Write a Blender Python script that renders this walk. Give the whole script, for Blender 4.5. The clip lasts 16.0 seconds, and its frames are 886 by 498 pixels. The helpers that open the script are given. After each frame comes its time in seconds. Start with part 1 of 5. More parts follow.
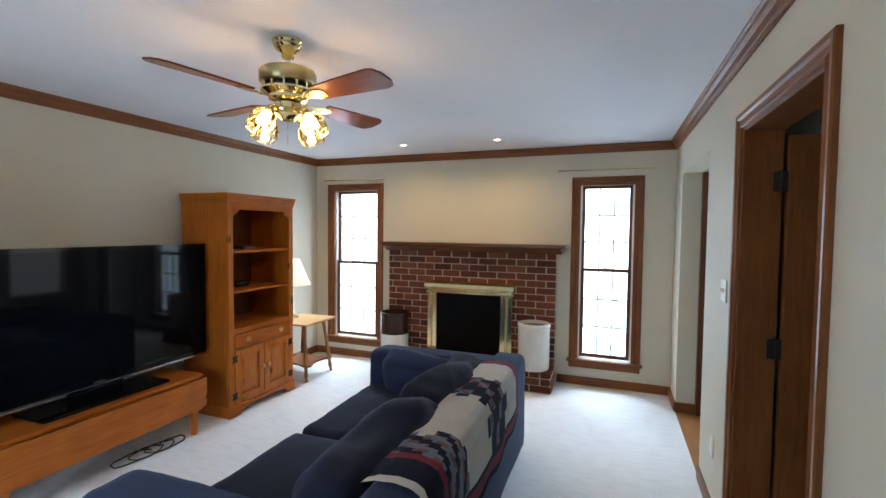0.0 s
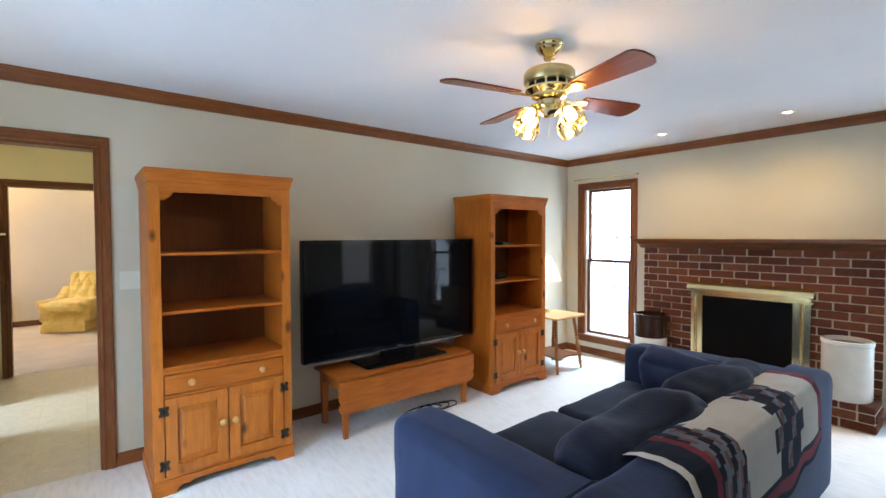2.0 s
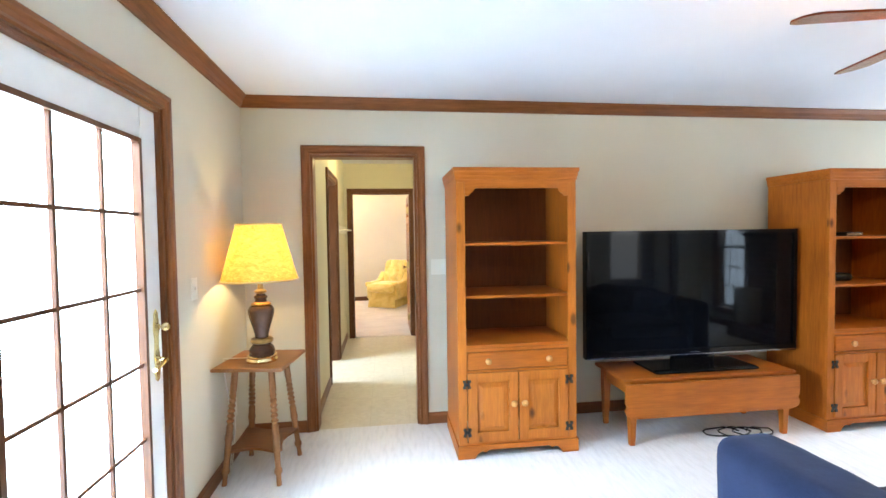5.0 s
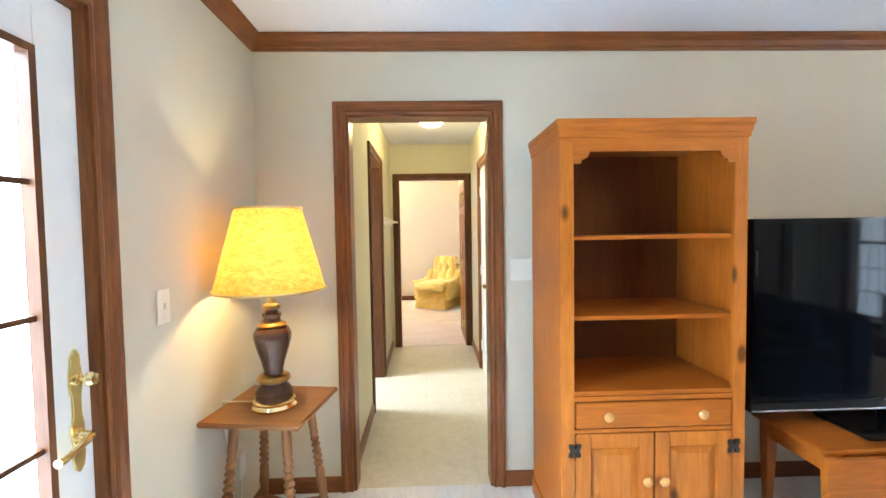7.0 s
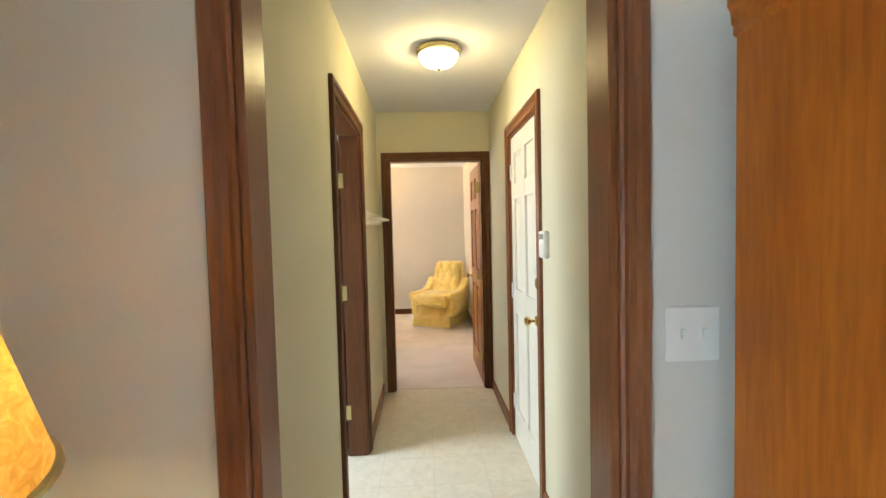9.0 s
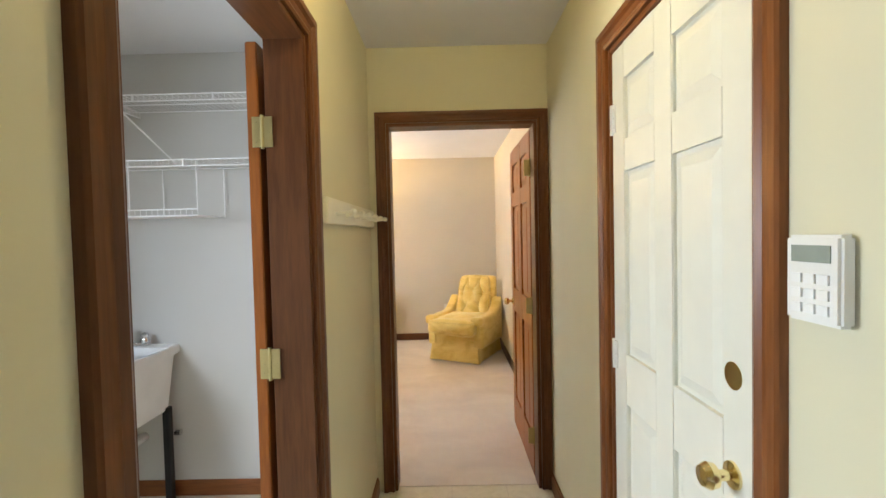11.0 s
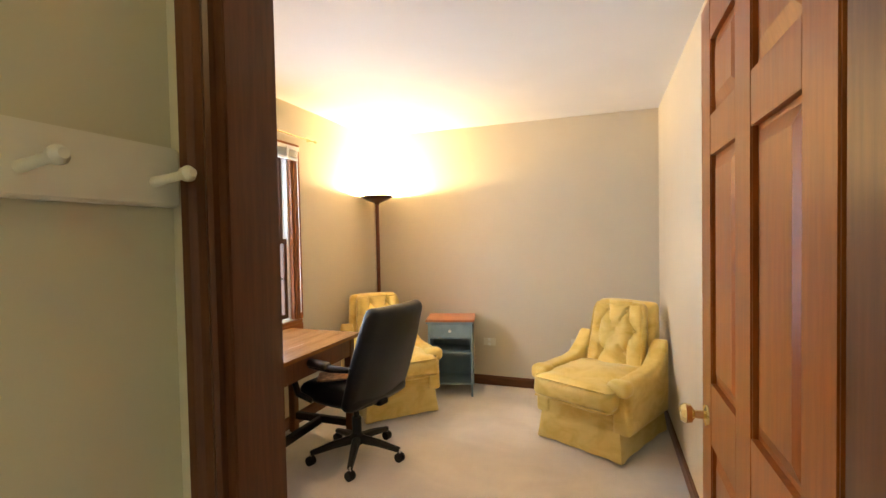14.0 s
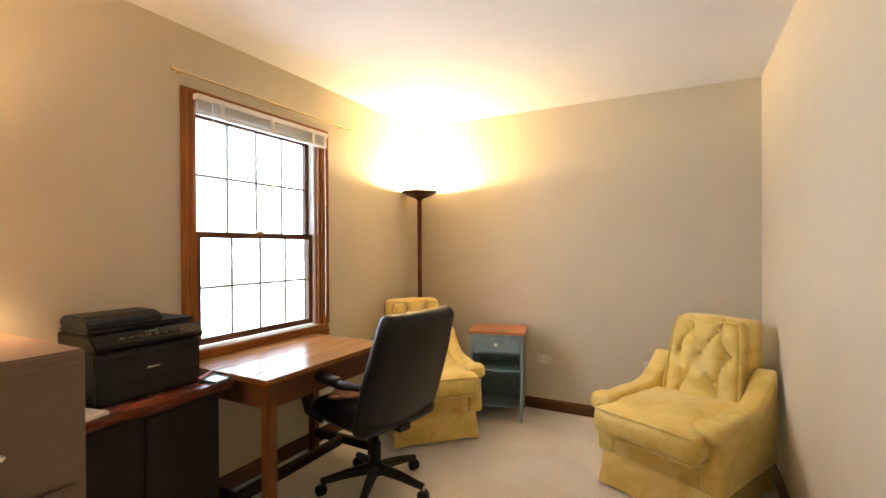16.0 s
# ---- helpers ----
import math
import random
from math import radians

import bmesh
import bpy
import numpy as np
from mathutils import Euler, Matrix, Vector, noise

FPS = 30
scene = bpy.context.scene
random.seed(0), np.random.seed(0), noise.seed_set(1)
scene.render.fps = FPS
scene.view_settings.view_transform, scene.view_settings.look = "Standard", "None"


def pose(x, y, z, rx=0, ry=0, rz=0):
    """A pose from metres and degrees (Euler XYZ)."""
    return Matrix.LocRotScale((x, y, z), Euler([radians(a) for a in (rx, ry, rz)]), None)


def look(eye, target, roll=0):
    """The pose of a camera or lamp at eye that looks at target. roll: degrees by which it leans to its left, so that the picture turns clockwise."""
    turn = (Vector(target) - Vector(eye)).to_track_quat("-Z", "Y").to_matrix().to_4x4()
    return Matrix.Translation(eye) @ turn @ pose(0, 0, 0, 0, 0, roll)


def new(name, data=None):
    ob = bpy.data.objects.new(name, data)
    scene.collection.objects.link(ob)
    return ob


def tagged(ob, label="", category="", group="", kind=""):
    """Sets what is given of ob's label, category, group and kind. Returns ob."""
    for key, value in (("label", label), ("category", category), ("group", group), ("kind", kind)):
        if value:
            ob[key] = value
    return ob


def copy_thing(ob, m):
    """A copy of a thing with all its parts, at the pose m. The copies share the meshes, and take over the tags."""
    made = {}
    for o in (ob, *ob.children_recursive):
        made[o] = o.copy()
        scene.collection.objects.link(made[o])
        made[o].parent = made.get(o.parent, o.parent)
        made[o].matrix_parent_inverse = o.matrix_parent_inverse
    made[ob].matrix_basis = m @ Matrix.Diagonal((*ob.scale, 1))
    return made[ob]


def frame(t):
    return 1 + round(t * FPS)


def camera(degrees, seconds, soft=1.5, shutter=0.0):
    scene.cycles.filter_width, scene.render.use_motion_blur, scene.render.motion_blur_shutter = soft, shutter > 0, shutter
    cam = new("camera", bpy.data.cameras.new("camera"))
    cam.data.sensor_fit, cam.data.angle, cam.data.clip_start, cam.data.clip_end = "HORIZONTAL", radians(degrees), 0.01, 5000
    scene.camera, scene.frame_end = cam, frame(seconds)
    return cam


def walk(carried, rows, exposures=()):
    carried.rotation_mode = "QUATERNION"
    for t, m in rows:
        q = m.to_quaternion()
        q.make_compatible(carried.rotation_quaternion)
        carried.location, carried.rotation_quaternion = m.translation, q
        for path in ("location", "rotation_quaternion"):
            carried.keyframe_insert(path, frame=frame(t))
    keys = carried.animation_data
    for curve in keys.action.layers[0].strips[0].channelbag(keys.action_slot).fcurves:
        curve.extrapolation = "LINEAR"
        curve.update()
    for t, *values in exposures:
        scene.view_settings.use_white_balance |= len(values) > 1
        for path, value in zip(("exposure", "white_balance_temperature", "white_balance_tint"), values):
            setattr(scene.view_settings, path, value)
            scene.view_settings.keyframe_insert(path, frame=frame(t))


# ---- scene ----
import itertools

PATH = [
    (0, (0.429, -3.495, 1.57), (2.3, -2.792, 1.485), 0.6),
    (0.5, (0.379, -3.55, 1.496), (2.135, -2.596, 1.434), 0.6),
    (1, (0.352, -3.54, 1.486), (1.97, -2.365, 1.425), 0.3),
    (1.5, (0.326, -3.535, 1.485), (1.774, -2.157, 1.42), -0.0),
    (2, (0.292, -3.522, 1.465), (1.546, -1.965, 1.409), -0.2),
    (2.5, (0.253, -3.512, 1.453), (1.29, -1.803, 1.401), -0.3),
    (3, (0.211, -3.507, 1.448), (1.02, -1.678, 1.395), -0.5),
    (3.5, (0.195, -3.503, 1.443), (0.795, -1.595, 1.388), -0.8),
    (4, (0.163, -3.491, 1.441), (0.592, -1.539, 1.388), -1.1),
    (6.3, (0.074, -2.849, 1.43), (0.218, -0.856, 1.347), -0.9),
    (6.5, (0.049, -2.729, 1.425), (0.164, -0.734, 1.341), -1.1),
    (7, (0.037, -2.402, 1.415), (0.103, -0.405, 1.327), -0.9),
    (7.5, (0.012, -2.059, 1.399), (0.094, -0.063, 1.31), -0.8),
    (8, (0.006, -1.69, 1.4), (0.101, 0.306, 1.306), -1.6),
    (8.5, (-0.013, -1.291, 1.418), (0.074, 0.705, 1.322), -1.1),
    (9, (-0.025, -0.917, 1.425), (0.06, 1.079, 1.332), -1.4),
    (11.5, (0.03, 0.897, 1.402), (-0.042, 2.895, 1.343), -1.1),
    (12, (0.083, 1.251, 1.39), (-0.059, 3.245, 1.326), -0.8),
    (12.5, (0.123, 1.591, 1.38), (-0.119, 3.576, 1.311), -0.2),
    (13, (0.163, 1.901, 1.369), (-0.22, 3.863, 1.308), -0.2),
    (13.5, (0.196, 2.212, 1.366), (-0.341, 4.138, 1.317), -0.6),
    (14, (0.224, 2.463, 1.407), (-0.449, 4.345, 1.354), -1.1),
    (14.5, (0.202, 2.673, 1.408), (-0.567, 4.519, 1.371), -0.8),
    (15, (0.215, 2.836, 1.365), (-0.654, 4.637, 1.353), -0.6),
    (15.5, (0.216, 2.938, 1.336), (-0.702, 4.715, 1.329), -0.6),
    (16, (0.203, 2.98, 1.326), (-0.741, 4.744, 1.317), -0.3),
]
cam = camera(89.2, 16.0)
walk(cam, [(t, look(eye, target, roll)) for t, eye, target, roll in PATH],
     exposures=[(0.0, -0.12), (1.0, 0.0), (2.0, 0.35), (3.0, 0.72), (4.0, 0.98), (6.5, 1.0), (7.0, 1.0), (8.0, 0.65), (9.0, 0.35),
                (11.5, 0.15), (12.5, 0.08), (13.5, -0.02), (14.5, 0.02), (16.0, -0.22)])

# world: bright overcast day
world = bpy.data.worlds.new("world")
scene.world = world
world.use_nodes = True
wn = world.node_tree
sky = wn.nodes.new("ShaderNodeTexSky")
sky.sky_type, sky.sun_disc = "NISHITA", False
sky.sun_elevation, sky.sun_rotation = radians(45), radians(120)
wn.links.new(sky.outputs[0], wn.nodes["Background"].inputs[0])
wn.nodes["Background"].inputs[1].default_value = 0.12


def sky_lamp(name, m, w, h, watts, colour):
    data = bpy.data.lights.new(name, "AREA")
    data.shape, data.size, data.size_y, data.energy, data.color = "RECTANGLE", w, h, watts, colour
    ob = new(name, data)
    ob.matrix_world = m
    return ob


def bulb(name, at, watts, colour, radius=0.03):
    data = bpy.data.lights.new(name, "POINT")
    data.energy, data.color, data.shadow_soft_size = watts, colour, radius
    ob = new(name, data)
    ob.location = at
    return ob


COOL = (0.74, 0.86, 1.0)
DAY = (0.57, 0.77, 1.0)
WARM = (1.0, 0.79, 0.42)
sky_lamp("daylight", look((5.42, -0.56, 1.14), (0, -0.56, 1.14)), 0.8, 2.0, 34, DAY)
sky_lamp("daylight", look((5.42, -3.44, 1.16), (0, -3.44, 1.16)), 0.8, 2.0, 38, DAY)
sky_lamp("daylight", look((-1.06, -1.70, 1.08), (5, -1.70, 1.08)), 1.7, 2.3, 95, DAY)
# the high part of the sky, falling steeply through the openings
sky_lamp("daylight", look((6.2, -0.56, 2.75), (3.9, -0.7, 0)), 1.5, 1.1, 190, DAY)
sky_lamp("daylight", look((6.2, -3.44, 2.75), (3.9, -3.3, 0)), 1.5, 1.1, 190, DAY)
sky_lamp("daylight", look((-2.3, -1.70, 2.75), (0.3, -1.70, 0)), 2.0, 1.4, 330, DAY)
sky_lamp("daylight", look((-2.2, 4.85, 1.42), (5, 4.85, 1.42)), 1.0, 1.4, 46, (0.68, 0.82, 1.0))
# laundry and foyer openings are unseen, added to let in these two lamps
sky_lamp("daylight", look((-2.12, 1.45, 1.4), (-0.25, 1.5, 0.0)), 0.68, 1.0, 62, COOL)
sky_lamp("daylight", look((4.6, -5.75, 1.3), (4.4, 0, 1.0)), 1.0, 1.6, 9, COOL)

FAN = Vector((2.13, -2.09, 2.425))
for a in (84, 174, 264, 354):
    d = Vector((math.cos(radians(a)), math.sin(radians(a)), 0))
    bulb("fan_bulb", FAN + d * 0.15 + Vector((0, 0, -0.425)), 2.0, (1.0, 0.6, 0.27), 0.02)
bulb("table_lamp_bulb", (-0.611, -0.543, 1.33), 6.8, WARM, 0.04)
bulb("hall_bulb", (0.085, 1.64, 2.33), 10, (1.0, 0.79, 0.34), 0.04)
bulb("corner_lamp_bulb", (4.40, -0.26, 1.1), 3.5, (1.0, 0.85, 0.62), 0.04)
for sx, sy in ((4.60, -2.46), (4.59, -1.49)):
    spot = bpy.data.lights.new("recessed_spot", "SPOT")
    spot.energy, spot.color, spot.spot_size, spot.spot_blend, spot.shadow_soft_size = 36, (1.0, 0.68, 0.30), radians(160), 1.0, 0.04
    so = new("recessed_spot", spot)
    so.matrix_world = look((sx, sy, 2.412), (sx, sy + 0.001, 0))
bulb("cabinet_lamp_bulb", (-1.82, 3.28, 1.42), 60, (1.0, 0.62, 0.33), 0.04)
bulb("torch_bulb", (-1.85, 6.38, 1.80), 165, (1.0, 0.72, 0.37), 0.02)


# ---- materials ----
def mat(name, build, rough=0.6, metal=0.0, spec=0.5):
    m = bpy.data.materials.new(name)
    m.use_nodes = True
    nt = m.node_tree
    p = nt.nodes["Principled BSDF"]
    p.inputs["Roughness"].default_value = rough
    p.inputs["Metallic"].default_value = metal
    p.inputs["Specular IOR Level"].default_value = spec
    build(nt, p)
    return m


def coords(nt, scale):
    tc = nt.nodes.new("ShaderNodeTexCoord")
    mp = nt.nodes.new("ShaderNodeMapping")
    mp.inputs["Scale"].default_value = scale
    nt.links.new(tc.outputs["Object"], mp.inputs["Vector"])
    return mp.outputs["Vector"]


def noise_tex(nt, vec, scale, detail=4.0, rough=0.55, dist=0.0):
    n = nt.nodes.new("ShaderNodeTexNoise")
    n.inputs["Scale"].default_value, n.inputs["Detail"].default_value = scale, detail
    n.inputs["Roughness"].default_value, n.inputs["Distortion"].default_value = rough, dist
    nt.links.new(vec, n.inputs["Vector"])
    return n.outputs["Fac"]


def ramp(nt, fac, stops):
    r = nt.nodes.new("ShaderNodeValToRGB")
    while len(r.color_ramp.elements) < len(stops):
        r.color_ramp.elements.new(0.5)
    for e, (pos, col) in zip(r.color_ramp.elements, stops):
        e.position, e.color = pos, (*col, 1)
    nt.links.new(fac, r.inputs["Fac"])
    return r.outputs["Color"]


def mix(nt, fac, a, b, mode="MIX"):
    n = nt.nodes.new("ShaderNodeMix")
    n.data_type, n.blend_type = "RGBA", mode
    for sock, v in ((n.inputs[0], fac), (n.inputs[6], a), (n.inputs[7], b)):
        if isinstance(v, (int, float)):
            sock.default_value = v
        elif isinstance(v, tuple):
            sock.default_value = (*v, 1)
        else:
            nt.links.new(v, sock)
    return n.outputs[2]


def bump(nt, p, height, strength, dist=0.002):
    b = nt.nodes.new("ShaderNodeBump")
    b.inputs["Strength"].default_value, b.inputs["Distance"].default_value = strength, dist
    nt.links.new(height, b.inputs["Height"])
    nt.links.new(b.outputs["Normal"], p.inputs["Normal"])


def shade(c, k):
    return tuple(min(1.0, v * k) for v in c)


def plain(name, col, rough=0.5, metal=0.0, var=0.12, scale=9.0, bumps=0.0, bscale=160.0, spec=0.5):
    def build(nt, p):
        v = coords(nt, (1, 1, 1))
        c = ramp(nt, noise_tex(nt, v, scale), [(0.3, shade(col, 1 - var)), (0.7, shade(col, 1 + var))])
        nt.links.new(c, p.inputs["Base Color"])
        if bumps:
            bump(nt, p, noise_tex(nt, v, bscale, 3.0), bumps)
    return mat(name, build, rough, metal, spec)


def wood(name, dark, light, axis="z", rough=0.35, fine=1.0, knots=0.0):
    def build(nt, p):
        s = {"x": (1.2, 14, 14), "y": (14, 1.2, 14), "z": (14, 14, 1.2)}[axis]
        v = coords(nt, s)
        g = noise_tex(nt, v, 1.6 * fine, 6.0, 0.6, 0.9)
        f = noise_tex(nt, coords(nt, tuple(k * 7 for k in s)), 1.0, 3.0)
        big = noise_tex(nt, coords(nt, (1, 1, 1)), 2.2, 2.0)
        c = ramp(nt, g, [(0.28, dark), (0.5, tuple((a + b) / 2 for a, b in zip(dark, light))), (0.72, light)])
        c = mix(nt, 0.35, c, ramp(nt, f, [(0.35, shade(dark, 0.8)), (0.65, shade(light, 1.1))]))
        c = mix(nt, 0.3, c, ramp(nt, big, [(0.35, shade(dark, 0.85)), (0.65, light)]), "MIX")
        if knots:
            vo = nt.nodes.new("ShaderNodeTexVoronoi")
            vo.inputs["Scale"].default_value = 6.5
            k = {"x": (0.5, 1, 1), "y": (1, 0.5, 1), "z": (1, 1, 0.5)}[axis]
            nt.links.new(coords(nt, k), vo.inputs["Vector"])
            kc = ramp(nt, vo.outputs["Distance"], [(0.09, (1, 1, 1)), (0.17, (0, 0, 0))])
            c = mix(nt, kc, c, shade(dark, 0.32))
        nt.links.new(c, p.inputs["Base Color"])
        bump(nt, p, f, 0.12, 0.001)
        r = nt.nodes.new("ShaderNodeMapRange")
        r.inputs["To Min"].default_value, r.inputs["To Max"].default_value = rough - 0.08, rough + 0.12
        nt.links.new(g, r.inputs["Value"])
        nt.links.new(r.outputs["Result"], p.inputs["Roughness"])
    return mat(name, build, rough, spec=0.28)


def carpet(name, a, b, ribbed=0.3):
    def build(nt, p):
        v = coords(nt, (1, 1, 1))
        pile = noise_tex(nt, v, 240, 2.0)
        rib = noise_tex(nt, coords(nt, (38, 7, 1)), 1.0, 3.0)
        worn = noise_tex(nt, coords(nt, (1.2, 1.8, 1)), 1.5, 4.0, 0.6, 0.6)
        c = ramp(nt, worn, [(0.3, a), (0.7, b)])
        c = mix(nt, ribbed, c, ramp(nt, rib, [(0.35, shade(a, 0.78)), (0.55, shade(b, 1.06))]))
        c = mix(nt, 0.25, c, ramp(nt, pile, [(0.3, shade(a, 0.75)), (0.7, shade(b, 1.1))]))
        nt.links.new(c, p.inputs["Base Color"])
        h = nt.nodes.new("ShaderNodeMath")
        h.operation = "ADD"
        nt.links.new(pile, h.inputs[0])
        nt.links.new(rib, h.inputs[1])
        bump(nt, p, h.outputs[0], 0.6, 0.006)
    return mat(name, build, 0.95, spec=0.1)


def painted(name, col, rough=0.7):
    def build(nt, p):
        v = coords(nt, (1, 1, 1))
        n = noise_tex(nt, v, 1.3, 3.0)
        c = ramp(nt, n, [(0.3, shade(col, 0.96)), (0.7, shade(col, 1.03))])
        nt.links.new(c, p.inputs["Base Color"])
        bump(nt, p, noise_tex(nt, v, 210, 2.0), 0.12, 0.001)
    return mat(name, build, rough, spec=0.3)


def vinyl(name):
    def build(nt, p):
        v = coords(nt, (1, 1, 1))
        br = nt.nodes.new("ShaderNodeTexBrick")
        br.offset = 0.0
        br.inputs["Scale"].default_value = 1.0
        br.inputs["Brick Width"].default_value = br.inputs["Row Height"].default_value = 0.305
        br.inputs["Mortar Size"].default_value = 0.002
        br.inputs["Color1"].default_value = (0.74, 0.69, 0.56, 1)
        br.inputs["Color2"].default_value = (0.77, 0.72, 0.59, 1)
        br.inputs["Mortar"].default_value = (0.66, 0.6, 0.48, 1)
        nt.links.new(v, br.inputs["Vector"])
        st = ramp(nt, noise_tex(nt, v, 14, 6.0, 0.65, 1.0), [(0.3, (0.78, 0.76, 0.72)), (0.7, (1, 1, 1))])
        nt.links.new(mix(nt, 0.8, br.outputs["Color"], st, "MULTIPLY"), p.inputs["Base Color"])
    return mat(name, build, 0.42)


def emit(name, col, strength, base=(0.8, 0.8, 0.8)):
    def build(nt, p):
        p.inputs["Base Color"].default_value = (*base, 1)
        p.inputs["Emission Color"].default_value = (*col, 1)
        p.inputs["Emission Strength"].default_value = strength
    return mat(name, build, 0.4)


def glass_mat(name, tint=(1, 1, 1), rough=0.0, ior=1.1):
    def build(nt, p):
        p.inputs["Base Color"].default_value = (*tint, 1)
        p.inputs["Transmission Weight"].default_value = 1.0
        p.inputs["IOR"].default_value = ior
    return mat(name, build, rough)


def parchment(name, stops=None):
    def build(nt, p):
        v = coords(nt, (1, 1, 1))
        n = noise_tex(nt, coords(nt, (26, 26, 48)), 1.0, 6.0, 0.7, 1.2)
        c = ramp(nt, n, stops or [(0.33, (0.5, 0.27, 0.045)), (0.5, (0.72, 0.46, 0.13)), (0.62, (0.88, 0.68, 0.3))])
        nt.links.new(c, p.inputs["Base Color"])
        tr = nt.nodes.new("ShaderNodeBsdfTranslucent")
        nt.links.new(c, tr.inputs["Color"])
        mx = nt.nodes.new("ShaderNodeMixShader")
        mx.inputs[0].default_value = 0.4
        nt.links.new(p.outputs[0], mx.inputs[1])
        nt.links.new(tr.outputs[0], mx.inputs[2])
        nt.links.new(mx.outputs[0], nt.nodes["Material Output"].inputs["Surface"])
    return mat(name, build, 0.8)


def velvet(name, a, b):
    def build(nt, p):
        v = coords(nt, (1, 1, 1))
        n = noise_tex(nt, coords(nt, (4, 4, 7)), 1.3, 4.0, 0.55, 1.2)
        c = ramp(nt, n, [(0.34, a), (0.5, tuple((i + 2 * j) / 3 for i, j in zip(a, b))), (0.66, b)])
        nt.links.new(c, p.inputs["Base Color"])
        p.inputs["Sheen Weight"].default_value = 0.6
        p.inputs["Sheen Roughness"].default_value = 0.35
        p.inputs["Sheen Tint"].default_value = (1.0, 0.9, 0.6, 1)
        bump(nt, p, noise_tex(nt, coords(nt, (1, 1, 2)), 26, 3.0, 0.5, 0.6), 0.14, 0.004)
    return mat(name, build, 0.42, spec=0.4)


def fabric(name, a, b, ribs=0.0):
    def build(nt, p):
        v = coords(nt, (1, 1, 1))
        n = noise_tex(nt, v, 5, 5.0, 0.6)
        w = noise_tex(nt, v, 420, 2.0)
        c = mix(nt, 0.4, ramp(nt, n, [(0.3, a), (0.7, b)]), ramp(nt, w, [(0.3, shade(a, 0.7)), (0.7, shade(b, 1.3))]))
        nt.links.new(c, p.inputs["Base Color"])
        p.inputs["Sheen Weight"].default_value = 0.12
        p.inputs["Sheen Tint"].default_value = (0.55, 0.65, 0.9, 1)
        bump(nt, p, noise_tex(nt, coords(nt, (30, 30, 260)), 1.0, 2.0), 0.5, 0.003)
    return mat(name, build, 0.9, spec=0.15)


def brick_mat(name):
    def build(nt, p):
        oi = nt.nodes.new("ShaderNodeObjectInfo")
        c = ramp(nt, oi.outputs["Random"], [(0.0, (0.09, 0.024, 0.013)), (0.5, (0.16, 0.046, 0.022)), (1.0, (0.23, 0.08, 0.036))])
        v = coords(nt, (1, 1, 1))
        n = ramp(nt, noise_tex(nt, v, 28, 6.0, 0.7), [(0.3, (0.55, 0.5, 0.48)), (0.7, (1.1, 1.05, 1))])
        nt.links.new(mix(nt, 0.8, c, n, "MULTIPLY"), p.inputs["Base Color"])
        bump(nt, p, noise_tex(nt, v, 90, 4.0), 0.5, 0.003)
    return mat(name, build, 0.85, spec=0.3)


WALL = painted("cream_wall_paint", (0.6, 0.553, 0.435))
WALL_HALL = painted("hall_wall_paint", (0.66, 0.61, 0.43))
WALL_OFFICE = painted("office_wall_paint", (0.62, 0.548, 0.42))
WALL_GREY = painted("laundry_wall_paint", (0.55, 0.54, 0.52))
CEIL = painted("ceiling_paint", (0.73, 0.725, 0.75), 0.85)
WHITE = plain("white_paint", (0.8, 0.79, 0.75), 0.4, var=0.03, bumps=0.05)
PLASTIC = plain("white_plastic", (0.78, 0.76, 0.7), 0.35, var=0.03)
TRIM = {a: wood("stained_trim_" + a, (0.12, 0.038, 0.011), (0.26, 0.092, 0.028), a, 0.32) for a in "xyz"}
TRIM_DK = {a: wood("dark_stained_trim_" + a, (0.07, 0.025, 0.01), (0.17, 0.065, 0.025), a, 0.3) for a in "xyz"}
PINE = {a: wood("honey_pine_" + a, (0.27, 0.064, 0.006), (0.50, 0.142, 0.015), a, 0.38, 1.0, 0.0) for a in "xyz"}
PINE_K = wood("knotty_pine", (0.30, 0.078, 0.008), (0.53, 0.165, 0.02), "z", 0.38, 1.0, 1.0)
# honey pine darkened, putting the shade inside the bookcases into its colour
PINE_SHADED = {a: wood("shadowed_pine_" + a, (0.13, 0.036, 0.006), (0.22, 0.07, 0.013), a, 0.45) for a in "xz"}
DOORWOOD = wood("orange_stained_door", (0.22, 0.06, 0.011), (0.38, 0.125, 0.027), "z", 0.3)
OAK = {a: wood("oak_" + a, (0.2, 0.08, 0.024), (0.34, 0.15, 0.052), a, 0.4) for a in "xyz"}
# trim lightened to orange: warm light on the office window casing, in the colour
TRIM_LIT = {a: wood("lit_orange_trim_" + a, (0.2, 0.06, 0.011), (0.38, 0.13, 0.028), a, 0.3) for a in "xyz"}
KNOBWOOD = wood("pale_knob_wood", (0.5, 0.22, 0.06), (0.66, 0.34, 0.12), "y", 0.3)
OAKTOP = wood("pale_oak_top", (0.42, 0.24, 0.1), (0.6, 0.38, 0.18), "x", 0.35)
DESKTOP = wood("desk_top_wood", (0.26, 0.105, 0.03), (0.42, 0.2, 0.07), "y", 0.22, 0.6)
DARKWOOD = {a: wood("dark_cabinet_wood_" + a, (0.006, 0.003, 0.002), (0.014, 0.006, 0.004), a, 0.55) for a in "xyz"}
MAHOG = wood("mahogany_top", (0.09, 0.022, 0.01), (0.17, 0.045, 0.02), "y", 0.25)
BLADE = wood("fan_blade_wood", (0.10, 0.024, 0.010), (0.22, 0.058, 0.02), "x", 0.16)
HARDWOOD = wood("hardwood_floor", (0.28, 0.11, 0.035), (0.42, 0.19, 0.07), "x", 0.3)
